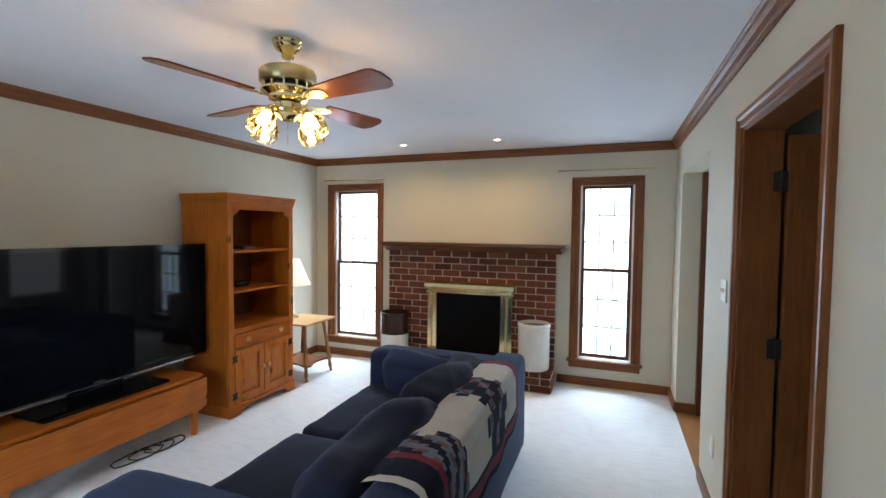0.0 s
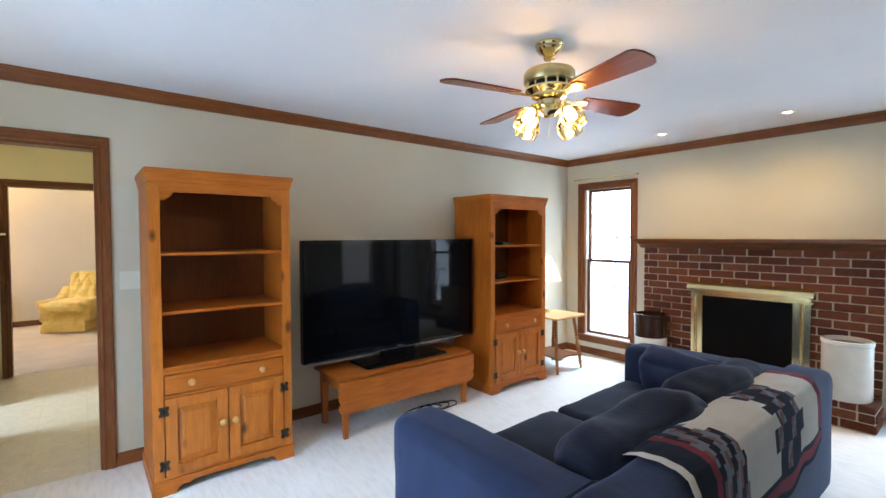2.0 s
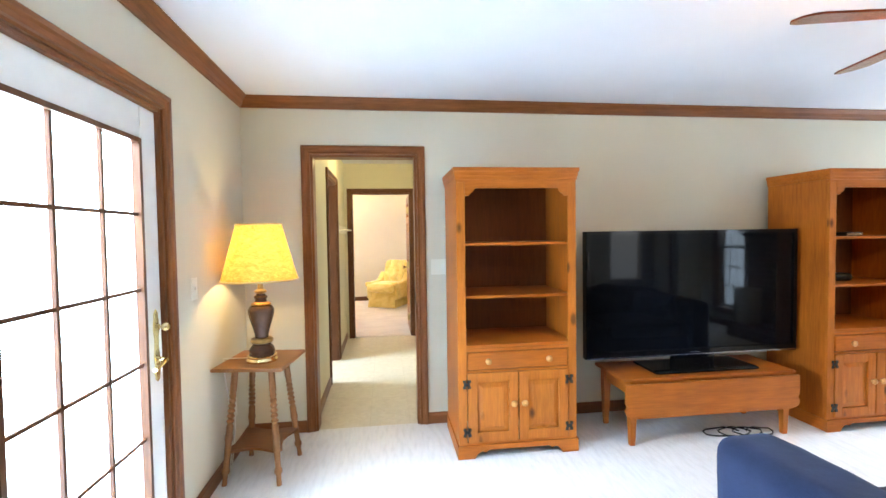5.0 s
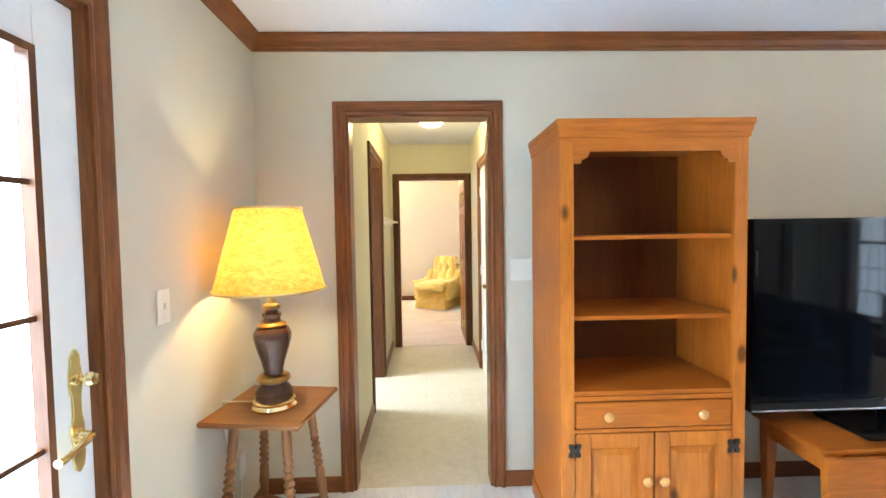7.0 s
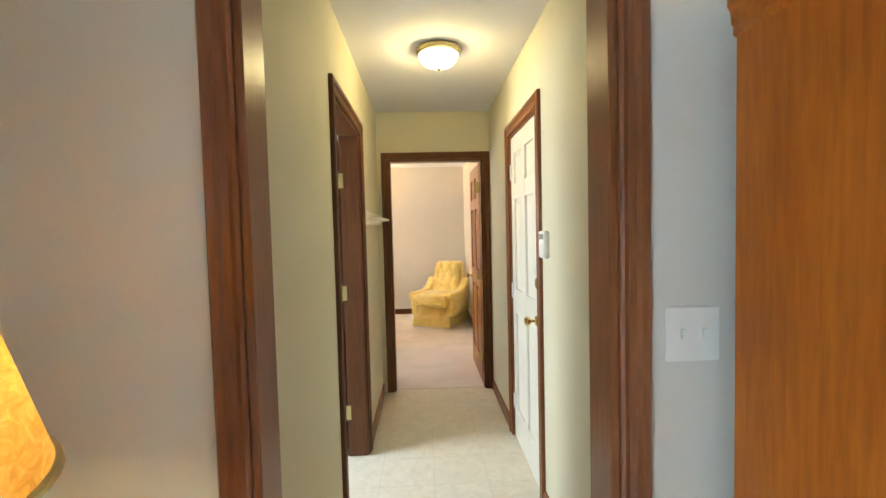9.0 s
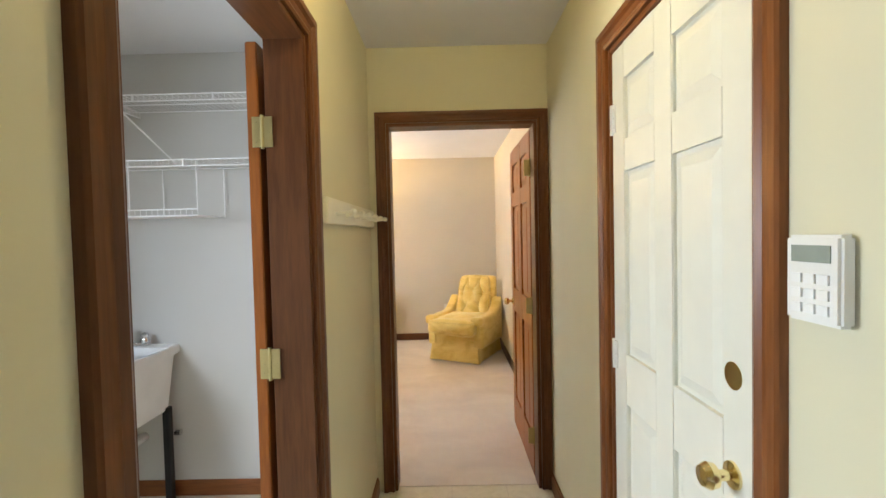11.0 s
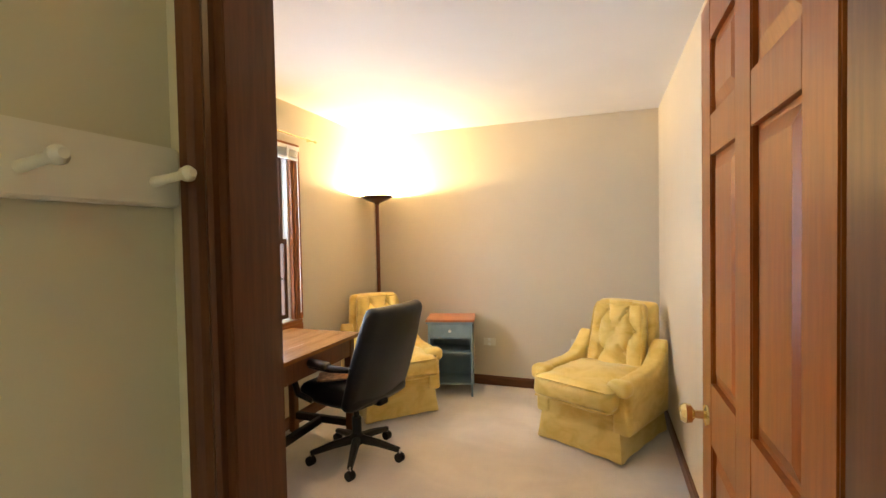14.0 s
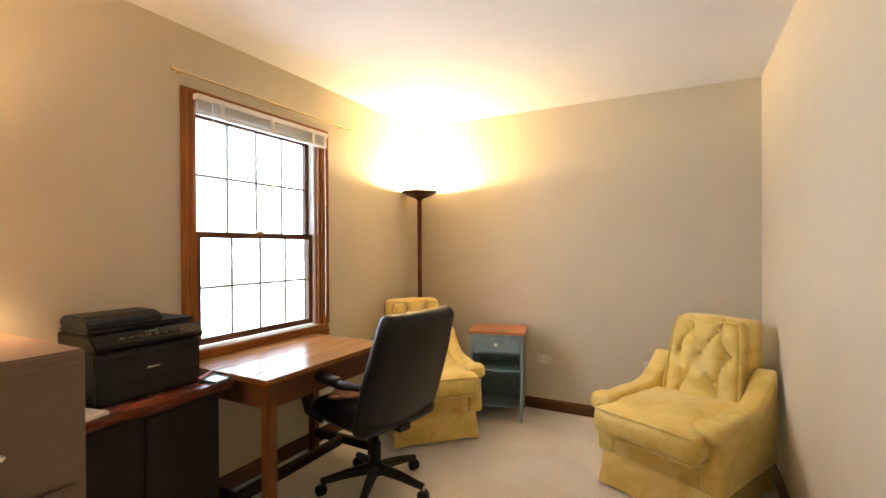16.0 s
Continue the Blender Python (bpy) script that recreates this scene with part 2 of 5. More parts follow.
CARPET = carpet("pale_carpet", (0.76, 0.765, 0.76), (0.86, 0.865, 0.86), 0.28)
CARPET_O = carpet("beige_carpet", (0.64, 0.58, 0.52), (0.82, 0.76, 0.69), 0.05)
VINYL = vinyl("vinyl_tile")
BRASS = plain("polished_brass", (0.86, 0.72, 0.38), 0.16, 1.0, 0.08)
OLDBRASS = plain("brushed_brass", (0.6, 0.5, 0.25), 0.3, 1.0, 0.1)
STEEL = plain("chrome", (0.7, 0.7, 0.7), 0.18, 1.0, 0.05)
IRON = plain("black_iron", (0.015, 0.014, 0.013), 0.5, 0.3)
BLACK = plain("black_plastic", (0.006, 0.006, 0.007), 0.38, var=0.1, spec=0.35)
BLACKGLOSS = plain("gloss_black_bezel", (0.004, 0.004, 0.005), 0.08, var=0.05, spec=0.25)
SCREEN = plain("dark_screen_glass", (0.003, 0.004, 0.006), 0.05, var=0.03, spec=0.17)
LEATHER = plain("black_leather", (0.006, 0.007, 0.011), 0.36, var=0.2, bumps=0.35, bscale=140, spec=0.35)
CREAM = plain("cream_gloss_paint", (0.76, 0.72, 0.58), 0.4, var=0.04, bumps=0.05)
# white tinted creamy, so the hall lamp's warm light sits in the paint
DOORWHITE = plain("lamplit_white_paint", (0.72, 0.7, 0.6), 0.4, var=0.03, bumps=0.05)
NAVY = fabric("navy_upholstery", (0.005, 0.007, 0.015), (0.012, 0.015, 0.03))
NAVY2 = fabric("navy_ribbed_upholstery", (0.01, 0.015, 0.038), (0.022, 0.033, 0.075))
VELVET = velvet("gold_velvet", (0.70, 0.49, 0.11), (0.82, 0.62, 0.20))
QCREAM = fabric("quilt_cream", (0.68, 0.63, 0.55), (0.84, 0.79, 0.71))
QRED = fabric("quilt_crimson", (0.2, 0.02, 0.035), (0.3, 0.04, 0.06))
QGREY = fabric("quilt_grey", (0.12, 0.14, 0.18), (0.26, 0.28, 0.33))
QPLUM = fabric("quilt_plum", (0.12, 0.05, 0.05), (0.3, 0.14, 0.11))
BRICK = brick_mat("red_brick")
MORTAR = plain("mortar", (0.52, 0.44, 0.35), 0.95, var=0.2, scale=30, bumps=0.4)
SOOT_SHADE = plain("soot_and_slot_shade", (0.008, 0.008, 0.008), 0.8)
STONEWARE = plain("white_stoneware", (0.72, 0.69, 0.62), 0.25, var=0.06)
BROWNGLAZE = plain("brown_glaze", (0.03, 0.014, 0.009), 0.2)
SHADE = parchment("parchment_shade", [(0.33, (0.5, 0.25, 0.035)), (0.5, (0.64, 0.36, 0.07)), (0.66, (0.74, 0.47, 0.12))])
SHADE_W = parchment("white_pleated_shade", [(0.33, (0.8, 0.77, 0.7)), (0.62, (0.86, 0.83, 0.77))])
AGEDBRASS = plain("aged_brass", (0.42, 0.27, 0.09), 0.28, 1.0, 0.3, 30)
IVORY = plain("ivory_plastic", (0.72, 0.68, 0.57), 0.4, var=0.03)
DESKLEG = wood("dark_desk_leg", (0.09, 0.032, 0.011), (0.2, 0.075, 0.024), "z", 0.35)
BRONZE = plain("dark_bronze", (0.06, 0.03, 0.017), 0.3, 0.6, 0.3)
URN = plain("brown_urn", (0.08, 0.035, 0.018), 0.2, 0.35, 0.4, 14)
GLASS = glass_mat("window_glass")
BEVELGLASS = glass_mat("amber_bevelled_glass", (1.0, 0.84, 0.5), 0.05, 1.12)
OPAL = emit("lit_opal_glass", (1.0, 0.86, 0.55), 6.0)
GLOW = emit("lit_bulb", (1.0, 0.75, 0.4), 22.0)
SPOT = emit("lit_recessed_bulb", (1.0, 0.8, 0.55), 9.0)
BLUEPAINT = plain("blue_grey_paint", (0.2, 0.28, 0.3), 0.5, var=0.15, bumps=0.1)
ORANGEWOOD = wood("orange_table_top", (0.42, 0.14, 0.05), (0.58, 0.24, 0.1), "x", 0.3)
TANMETAL = plain("tan_painted_steel", (0.2, 0.135, 0.095), 0.42, var=0.05)
WIRE = plain("white_coated_wire", (0.82, 0.82, 0.82), 0.4, var=0.02)
SINKP = plain("white_sink_plastic", (0.8, 0.8, 0.8), 0.35, var=0.03)
PAPER = plain("paper", (0.75, 0.72, 0.68), 0.7, var=0.04)
REDPLASTIC = plain("red_plastic", (0.4, 0.04, 0.03), 0.4)
PALELEAF = plain("green_glossy_cover", (0.12, 0.2, 0.16), 0.15)


# ---- builders ----
def box(bm, x0, x1, y0, y1, z0, z1):
    vs = [bm.verts.new((x, y, z)) for x in (x0, x1) for y in (y0, y1) for z in (z0, z1)]
    for f in ((0, 1, 3, 2), (4, 6, 7, 5), (0, 4, 5, 1), (2, 3, 7, 6), (0, 2, 6, 4), (1, 5, 7, 3)):
        bm.faces.new([vs[i] for i in f])
    return bm


def boxes(*args):
    bm = bmesh.new()
    for a in args:
        box(bm, *a)
    return bm


def lathe(bm, prof, at=(0, 0, 0), seg=24, axis="z"):
    rings = []
    for r, h in prof:
        ring = []
        for i in range(seg):
            a = 2 * math.pi * i / seg
            c, s = r * math.cos(a), r * math.sin(a)
            p = {"z": (c, s, h), "x": (h, c, s), "y": (c, h, s)}[axis]
            ring.append(bm.verts.new(Vector(at) + Vector(p)))
        rings.append(ring)
    for a, b in zip(rings, rings[1:]):
        for i in range(seg):
            bm.faces.new((a[i], a[(i + 1) % seg], b[(i + 1) % seg], b[i]))
    for ring, (r, h) in ((rings[0], prof[0]), (rings[-1], prof[-1])):
        if r > 0.0005:
            bm.faces.new(ring)
    return bm


def turned(*args, **kw):
    return lathe(bmesh.new(), *args, **kw)


def tube(bm, pts, r, seg=8, close=True):
    pts = [Vector(p) for p in pts]
    rings = []
    for i, p in enumerate(pts):
        d = (pts[min(i + 1, len(pts) - 1)] - pts[max(i - 1, 0)]).normalized()
        u = d.orthogonal().normalized() if i == 0 else (u - d * u.dot(d)).normalized()
        w = d.cross(u)
        rr = r[i] if isinstance(r, (list, tuple)) else r
        rings.append([bm.verts.new(p + (u * math.cos(2 * math.pi * k / seg) + w * math.sin(2 * math.pi * k / seg)) * rr) for k in range(seg)])
    for a, b in zip(rings, rings[1:]):
        for k in range(seg):
            bm.faces.new((a[k], a[(k + 1) % seg], b[(k + 1) % seg], b[k]))
    if close:
        bm.faces.new(rings[0])
        bm.faces.new(rings[-1])
    return bm


def prism(bm, poly, a, b, axis="x"):
    """A polygon extruded from a to b. Polygon coordinates: (y, z) along x, (x, z) along y, (x, y) along z."""
    def at(p, t):
        return {"x": (t, p[0], p[1]), "y": (p[0], t, p[1]), "z": (p[0], p[1], t)}[axis]
    r0 = [bm.verts.new(at(p, a)) for p in poly]
    r1 = [bm.verts.new(at(p, b)) for p in poly]
    n = len(poly)
    for i in range(n):
        bm.faces.new((r0[i], r0[(i + 1) % n], r1[(i + 1) % n], r1[i]))
    bm.faces.new(r0)
    bm.faces.new(r1)
    return bm


def soft(bm, c, s, r, puff=(0, 0, 0), n=10, wrinkle=0.0, shape=None):
    """A rounded, padded block at centre c of size s with corner radius r, each pair of faces puffed out."""
    half = [v / 2 for v in s]
    inner = [max(h - r, 0.001) for h in half]
    seen = {}
    def vert(u):
        key = tuple(round(v, 4) for v in u)
        if key in seen:
            return seen[key]
        q = Vector([u[i] * half[i] for i in range(3)])
        k = Vector([max(-inner[i], min(inner[i], q[i])) for i in range(3)])
        d = q - k
        p = k + (d.normalized() * r if d.length > 1e-6 else d)
        for i in range(3):
            a, b = [j for j in range(3) if j != i]
            p[i] += puff[i] * u[i] * (1 - u[a] ** 2) * (1 - u[b] ** 2)
        if wrinkle:
            p += noise.noise_vector(Vector(c) + p * 5.0) * wrinkle + noise.noise_vector(Vector(c) * 3 + p * 14.0) * wrinkle * 0.4
        p = p + Vector(c)
        if shape:
            p = Vector(shape(p))
        seen[key] = bm.verts.new(p)
        return seen[key]
    g = [-1 + 2 * i / n for i in range(n + 1)]
    # denser near the edges so that the round corners hold
    g = [math.copysign(abs(v) ** 0.6, v) for v in g]
    for ax in range(3):
        a, b = [j for j in range(3) if j != ax]
        for sgn in (-1, 1):
            for i in range(n):
                for j in range(n):
                    quad = []
                    for di, dj in ((0, 0), (1, 0), (1, 1), (0, 1)):
                        u = [0, 0, 0]
                        u[ax], u[a], u[b] = sgn, g[i + di], g[j + dj]
                        quad.append(vert(u))
                    bm.faces.new(quad)
    return bm


def finish(bm, bevel=0.0, smooth=False):
    if bevel:
        bmesh.ops.bevel(bm, geom=list(bm.edges), offset=bevel, segments=2, affect="EDGES", clamp_overlap=True)
    bmesh.ops.recalc_face_normals(bm, faces=bm.faces)
    if smooth:
        for f in bm.faces:
            f.smooth = True
        for e in bm.edges:
            if len(e.link_faces) == 2 and e.calc_face_angle(0) > 0.7:
                e.smooth = False


def part(name, bm, material, parent, label="", bevel=0.0, smooth=False):
    finish(bm, bevel, smooth)
    me = bpy.data.meshes.new(name)
    bm.to_mesh(me)
    bm.free()
    for m in material if isinstance(material, list) else [material]:
        me.materials.append(m)
    ob = new(name, me)
    if parent:
        ob.parent = parent
    if label:
        tagged(ob, label)
    return ob


def structure(name, bm, material, label, category, bevel=0.0, smooth=False):
    return tagged(part(name, bm, material, None, "", bevel, smooth), label, category, "", "structure")


def thing(name, label, category, m=None, group=""):
    ob = tagged(new(name), label, category, group)
    ob.empty_display_size = 0.1
    if m is not None:
        ob.matrix_basis = m
    return ob


def single(name, bm, material, label, category, m=None, group="", bevel=0.0, smooth=False):
    ob = tagged(part(name, bm, material, None, "", bevel, smooth), label, category, group)
    if m is not None:
        ob.matrix_basis = m
    return ob


def wall(name, bx, holes, material, label, along="x"):
    """A wall box with rectangular holes (a0, a1, z0, z1) through it along its length."""
    x0, x1, y0, y1, z0, z1 = bx
    lo, hi = (x0, x1) if along == "x" else (y0, y1)
    bm = bmesh.new()
    def put(a, b, c, d):
        if b - a > 1e-4 and d - c > 1e-4:
            box(bm, a, b, y0, y1, c, d) if along == "x" else box(bm, x0, x1, a, b, c, d)
    at = lo
    for a0, a1, c0, c1 in sorted(holes):
        put(at, a0, z0, z1)
        put(a0, a1, z0, c0)
        put(a0, a1, c1, z1)
        at = a1
    put(at, hi, z0, z1)
    return structure(name, bm, material, label, "wall")


# ---- structure ----
H = 2.425
HO = 2.44
structure("floor_main", boxes((-1.0, 5.33, -4.05, 0.02, -0.1, 0.0)), CARPET, "pale ribbed wall-to-wall carpet with worn tracks", "carpet")
structure("floor_hall", boxes((-2.07, 0.66, 0.02, 3.03, -0.1, -0.004)), VINYL, "cream mottled vinyl tile floor of the hall", "floor")
structure("floor_office", boxes((-2.12, 0.78, 3.03, 6.71, -0.1, 0.0)), CARPET_O, "beige office carpet with vacuum marks", "carpet")
structure("floor_foyer", boxes((1.2, 5.5, -5.7, -4.05, -0.1, -0.003)), HARDWOOD, "glossy reddish hardwood floor beyond the openings", "floor")
structure("ceiling_main", boxes((-1.0, 5.33, -4.2, 0.12, H, H + 0.1)), CEIL, "smooth white painted ceiling", "ceiling")
structure("ceiling_hall", boxes((-2.07, 0.66, 0.12, 3.03, H, H + 0.1)), CEIL, "white painted hall ceiling", "ceiling")
structure("ceiling_office", boxes((-2.12, 0.78, 3.03, 6.71, HO, HO + 0.1)), CEIL, "white office ceiling", "ceiling")
structure("ceiling_foyer", boxes((1.2, 5.5, -5.7, -4.2, H, H + 0.1)), CEIL, "white ceiling of the foyer", "ceiling")

D1 = (-0.388, 0.378, 0.0, 2.025)
GD = (-2.30, -1.16, 0.0, 2.02)
WL = (-0.88, -0.24, 0.24, 2.05)
WR = (-3.715, -3.17, 0.27, 2.05)
RD = (1.99, 2.86, 0.0, 2.05)
OP = (3.64, 4.78, 0.0, 2.08)
LD = (1.10, 1.90, 0.0, 2.02)
HD = (1.345, 2.075, 0.0, 2.02)
D2 = (-0.315, 0.50, 0.0, 2.02)
OW = (4.40, 5.31, 0.80, 2.07)
wall("wall_north", (-0.98, 5.33, 0.0, 0.12, 0, H), [D1], WALL, "cream painted wall behind the television")
wall("wall_west", (-0.98, -0.86, -4.05, 0.0, 0, H), [GD], WALL, "cream painted wall with the glazed door", "y")
wall("wall_east", (5.19, 5.33, -4.05, 0.0, 0, H), [WL, WR], WALL, "cream painted wall with fireplace and two tall windows", "y")
wall("wall_south", (-0.98, 5.33, -4.20, -4.05, 0, H), [RD, OP], WALL, "cream painted wall with a wood door and an open doorway")
wall("wall_hall_left", (-0.53, -0.41, 0.12, 2.985, 0, H), [LD], WALL_HALL, "cream hall wall with the laundry doorway", "y")
wall("wall_hall_right", (0.56, 0.66, 0.12, 2.985, 0, H), [HD], WALL_HALL, "cream hall wall with a white panelled door", "y")
wall("wall_hall_end", (-0.53, 0.78, 2.985, 3.095, 0, HO), [D2], WALL_HALL, "cream wall with the office doorway")
wall("wall_laundry_north", (-2.07, -0.53, 2.985, 3.095, 0, HO), [], WALL_GREY, "grey painted laundry wall")
wall("wall_laundry_west", (-2.07, -1.95, 0.12, 2.985, 0, H), [(1.1, 1.8, 0.8, 1.9)], WALL_GREY, "grey painted laundry wall", "y")
wall("wall_laundry_south", (-2.07, -0.98, 0.0, 0.12, 0, H), [], WALL_GREY, "grey painted laundry wall")
wall("wall_office_west", (-2.12, -2.0, 3.095, 6.59, 0, HO), [OW], WALL_OFFICE, "tan office wall with the window", "y")
wall("wall_office_north", (-2.12, 0.78, 6.59, 6.71, 0, HO), [], WALL_OFFICE, "tan painted office wall")
wall("wall_office_east", (0.66, 0.78, 3.095, 6.59, 0, HO), [], WALL_OFFICE, "tan painted office wall", "y")
wall("wall_office_south", (-2.0, -0.53, 3.095, 3.10, 0, HO), [], WALL_OFFICE, "tan painted office wall")
wall("wall_foyer_south", (1.2, 5.5, -5.7, -5.6, 0, H), [(4.1, 5.1, 0.5, 2.1)], WALL, "cream foyer wall")
wall("wall_foyer_west", (1.2, 1.3, -5.6, -4.2, 0, H), [], WALL, "cream foyer wall", "y")
wall("wall_foyer_middle", (3.2, 3.3, -5.6, -4.2, 0, H), [], WALL, "cream foyer wall", "y")
wall("wall_foyer_east", (5.33, 5.43, -5.6, -4.2, 0, H), [], WALL, "cream foyer wall", "y")


def crown(name, a, b, fixed, axis, out):
    """Stained crown moulding along one wall; out is the sign of the room's side."""
    pr = [(0, 0), (0.012, 0), (0.016, 0.014), (0.022, 0.02), (0.03, 0.043), (0.046, 0.056), (0.052, 0.064), (0.062, 0.069), (0.062, 0.076), (0, 0.076)]
    poly = [(fixed + out * p, H - 0.077 + q) for p, q in pr]
    structure(name, prism(bmesh.new(), poly, a, b, axis), TRIM[axis], "reddish-brown stained crown moulding", "trim")


crown("trim_crown_north", -0.86, 5.19, 0.0, "x", -1)
crown("trim_crown_south", -0.86, 5.19, -4.05, "x", 1)
crown("trim_crown_west", -4.05, 0.0, -0.86, "y", 1)
crown("trim_crown_east", -4.05, 0.0, 5.19, "y", -1)


def skirting(a, b, fixed, axis, out, h=0.085, mt=TRIM):
    poly = [(fixed, 0.001), (fixed + out * 0.013, 0.001), (fixed + out * 0.013, h - 0.02), (fixed + out * 0.006, h), (fixed, h)]
    structure("baseboard", prism(bmesh.new(), poly, a, b, axis), mt[axis], "stained wooden baseboard", "baseboard")


for a, b in ((-0.86, -0.45), (0.44, 5.19)):
    skirting(a, b, 0.0, "x", -1)
for a, b in ((-0.86, 1.92), (2.93, 3.64), (4.78, 5.19)):
    skirting(a, b, -4.05, "x", 1)
for a, b in ((-4.05, -2.37), (-1.09, 0.0)):
    skirting(a, b, -0.86, "y", 1)
for a, b in ((-4.05, -2.99), (-1.08, 0.0)):
    skirting(a, b, 5.19, "y", -1)
for a, b in ((0.12, 1.03), (1.97, 2.97)):
    skirting(a, b, -0.41, "y", 1)
for a, b in ((0.12, 1.275), (2.145, 2.97)):
    skirting(a, b, 0.56, "y", -1)
skirting(-2.0, 0.66, 6.59, "x", -1, 0.09, TRIM_DK)
skirting(3.1, 6.59, 0.66, "y", -1, 0.09, TRIM_DK)
skirting(3.1, 6.59, -2.0, "y", 1, 0.09, TRIM_DK)
skirting(-1.95, -0.53, 2.985, "x", -1)


def casing_profile(w):
    return [(0, 0), (0, 0.012), (w * 0.12, 0.016), (w * 0.3, 0.01), (w * 0.55, 0.012), (w * 0.68, 0.02), (w * 0.92, 0.021), (w, 0.016), (w, 0)]


def doorway(name, hole, face, back, axis, out, mt, w=0.07, both=False, sill=False, label="stained wooden door casing"):
    """Mitred casing on one face (out: sign of its outward normal) plus the jamb lining of an opening."""
    a0, a1, z0, z1 = hole
    root = tagged(thing(name, label, "door frame"), kind="structure")
    def at(u, d, z):
        return (u, face + out * d, z) if axis == "x" else (face + out * d, u, z)
    for nm, inner, outer, vertical in (("side_casing", a0, -1, True), ("side_casing", a1, 1, True), ("head_casing", z1, 1, False)):
        bm = bmesh.new()
        ends = []
        for end in (0, 1):
            ring = []
            for p, d in casing_profile(w):
                if vertical:
                    ring.append(bm.verts.new(at(inner + outer * p, d, (z0 - (w if sill else 0) if end == 0 else z1 + p))))
                else:
                    ring.append(bm.verts.new(at((a0 - p) if end == 0 else (a1 + p), d, z1 + p)))
            ends.append(ring)
        n = len(ends[0])
        for i in range(n):
            bm.faces.new((ends[0][i], ends[0][(i + 1) % n], ends[1][(i + 1) % n], ends[1][i]))
        bm.faces.new(ends[0]), bm.faces.new(ends[1])
        part(nm, bm, mt["z" if vertical else axis], root)
    lo, hi = sorted((face + out * 0.002, back))
    t = 0.018
    for nm, u0, u1, c0, c1, m in (("jamb", a0 - 0.001, a0 + t, z0, z1, "z"), ("jamb", a1 - t, a1 + 0.001, z0, z1, "z"), ("head_jamb", a0 + t, a1 - t, z1 - t, z1 + 0.001, axis)):
        bx = (u0, u1, lo, hi, c0, c1) if axis == "x" else (lo, hi, u0, u1, c0, c1)
        part(nm, boxes(bx), mt[m], root, bevel=0.002)
    return root


def panel_door(name, label, w, m, material, h=2.0, knob=BRASS, knob_x=None, t=0.035, group=""):
    """Six-panel door: leaf along +x from the hinge at 0, faces in y, six raised panels a side."""
    root = tagged(thing(name, label, "door", m, group), kind="structure")
    st = 0.105 * w / 0.76
    mid = w / 2
    rows = ((0.22, 0.86), (1.02, 1.60), (1.70, h - 0.11))
    rails = [(0.006, 0.22), (0.86, 1.02), (1.60, 1.70), (h - 0.11, h)]
    for a, b in ((0, st), (mid - st / 2, mid + st / 2), (w - st, w)):
        part("stile", boxes((a, b, -t / 2, t / 2, 0.006, h)), material, root, bevel=0.003)
    for c0, c1 in rails:
        for a, b in ((st, mid - st / 2), (mid + st / 2, w - st)):
            part("rail", boxes((a, b, -t / 2 + 0.0005, t / 2 - 0.0005, c0, c1)), material, root)
    for a, b in ((st, mid - st / 2), (mid + st / 2, w - st)):
        for c0, c1 in rows:
            bm = bmesh.new()
            box(bm, a, b, -0.005, 0.005, c0, c1)
            for sg in (-1, 1):
                o = [bm.verts.new((x, sg * 0.006, z)) for x, z in ((a + .012, c0 + .012), (b - .012, c0 + .012), (b - .012, c1 - .012), (a + .012, c1 - .012))]
                i = [bm.verts.new((x, sg * 0.0145, z)) for x, z in ((a + .04, c0 + .04), (b - .04, c0 + .04), (b - .04, c1 - .04), (a + .04, c1 - .04))]
                for k in range(4):
                    bm.faces.new((o[k], o[(k + 1) % 4], i[(k + 1) % 4], i[k]))
                bm.faces.new(i)
            part("panel", bm, material, root)
    kx = knob_x if knob_x is not None else w - 0.06
    for sg in (-1, 1):
        bm = turned([(0.028, sg * t / 2), (0.027, sg * (t / 2 + 0.005)), (0.011, sg * (t / 2 + 0.009)), (0.011, sg * (t / 2 + 0.03)), (0.024, sg * (t / 2 + 0.038)),
                     (0.027, sg * (t / 2 + 0.052)), (0.02, sg * (t / 2 + 0.064)), (0.0, sg * (t / 2 + 0.067))], (kx, 0, 0.92), 20, "y")
        part("door_knob", bm, knob, root, "round polished brass knob", smooth=True)
    return root


def hinge(at, axis, parent, label="brass hinge", material=OLDBRASS):
    x, y, z = at
    bm = bmesh.new()
    lathe(bm, [(0.006, -0.05), (0.006, 0.05)], at, 10)
    box(bm, *((x - 0.03, x + 0.03, y - 0.002, y + 0.002) if axis == "x" else (x - 0.002, x + 0.002, y - 0.03, y + 0.03)), z - 0.045, z + 0.045)
    for u in (-0.02, 0.02):
        for k in (-0.03, 0.0, 0.03):
            if axis == "x":
                lathe(bm, [(0.004, -0.004), (0.003, 0.004)], (x + u, y, z + k), 6, "y")
            else:
                lathe(bm, [(0.004, -0.004), (0.003, 0.004)], (x, y + u, z + k), 6, "x")
    return part("hinge", bm, material, parent, label)


# doorways and doors
doorway("door_frame_hall", D1, 0.0, 0.12, "x", -1, TRIM, 0.063, label="reddish stained casing round the hall doorway")
rd = doorway("door_frame_south", RD, -4.05, -4.2, "x", 1, TRIM, label="stained wood casing of the side doorway")
ld = doorway("door_frame_laundry", LD, -0.41, -0.53, "y", 1, TRIM_DK, label="dark stained casing of the laundry doorway")
hd = doorway("door_frame_white_door", HD, 0.56, 0.66, "y", -1, TRIM, label="stained casing round the white door")
d2 = doorway("door_frame_office", D2, 2.985, 3.095, "x", -1, TRIM_DK, 0.058, label="dark stained casing of the office doorway")
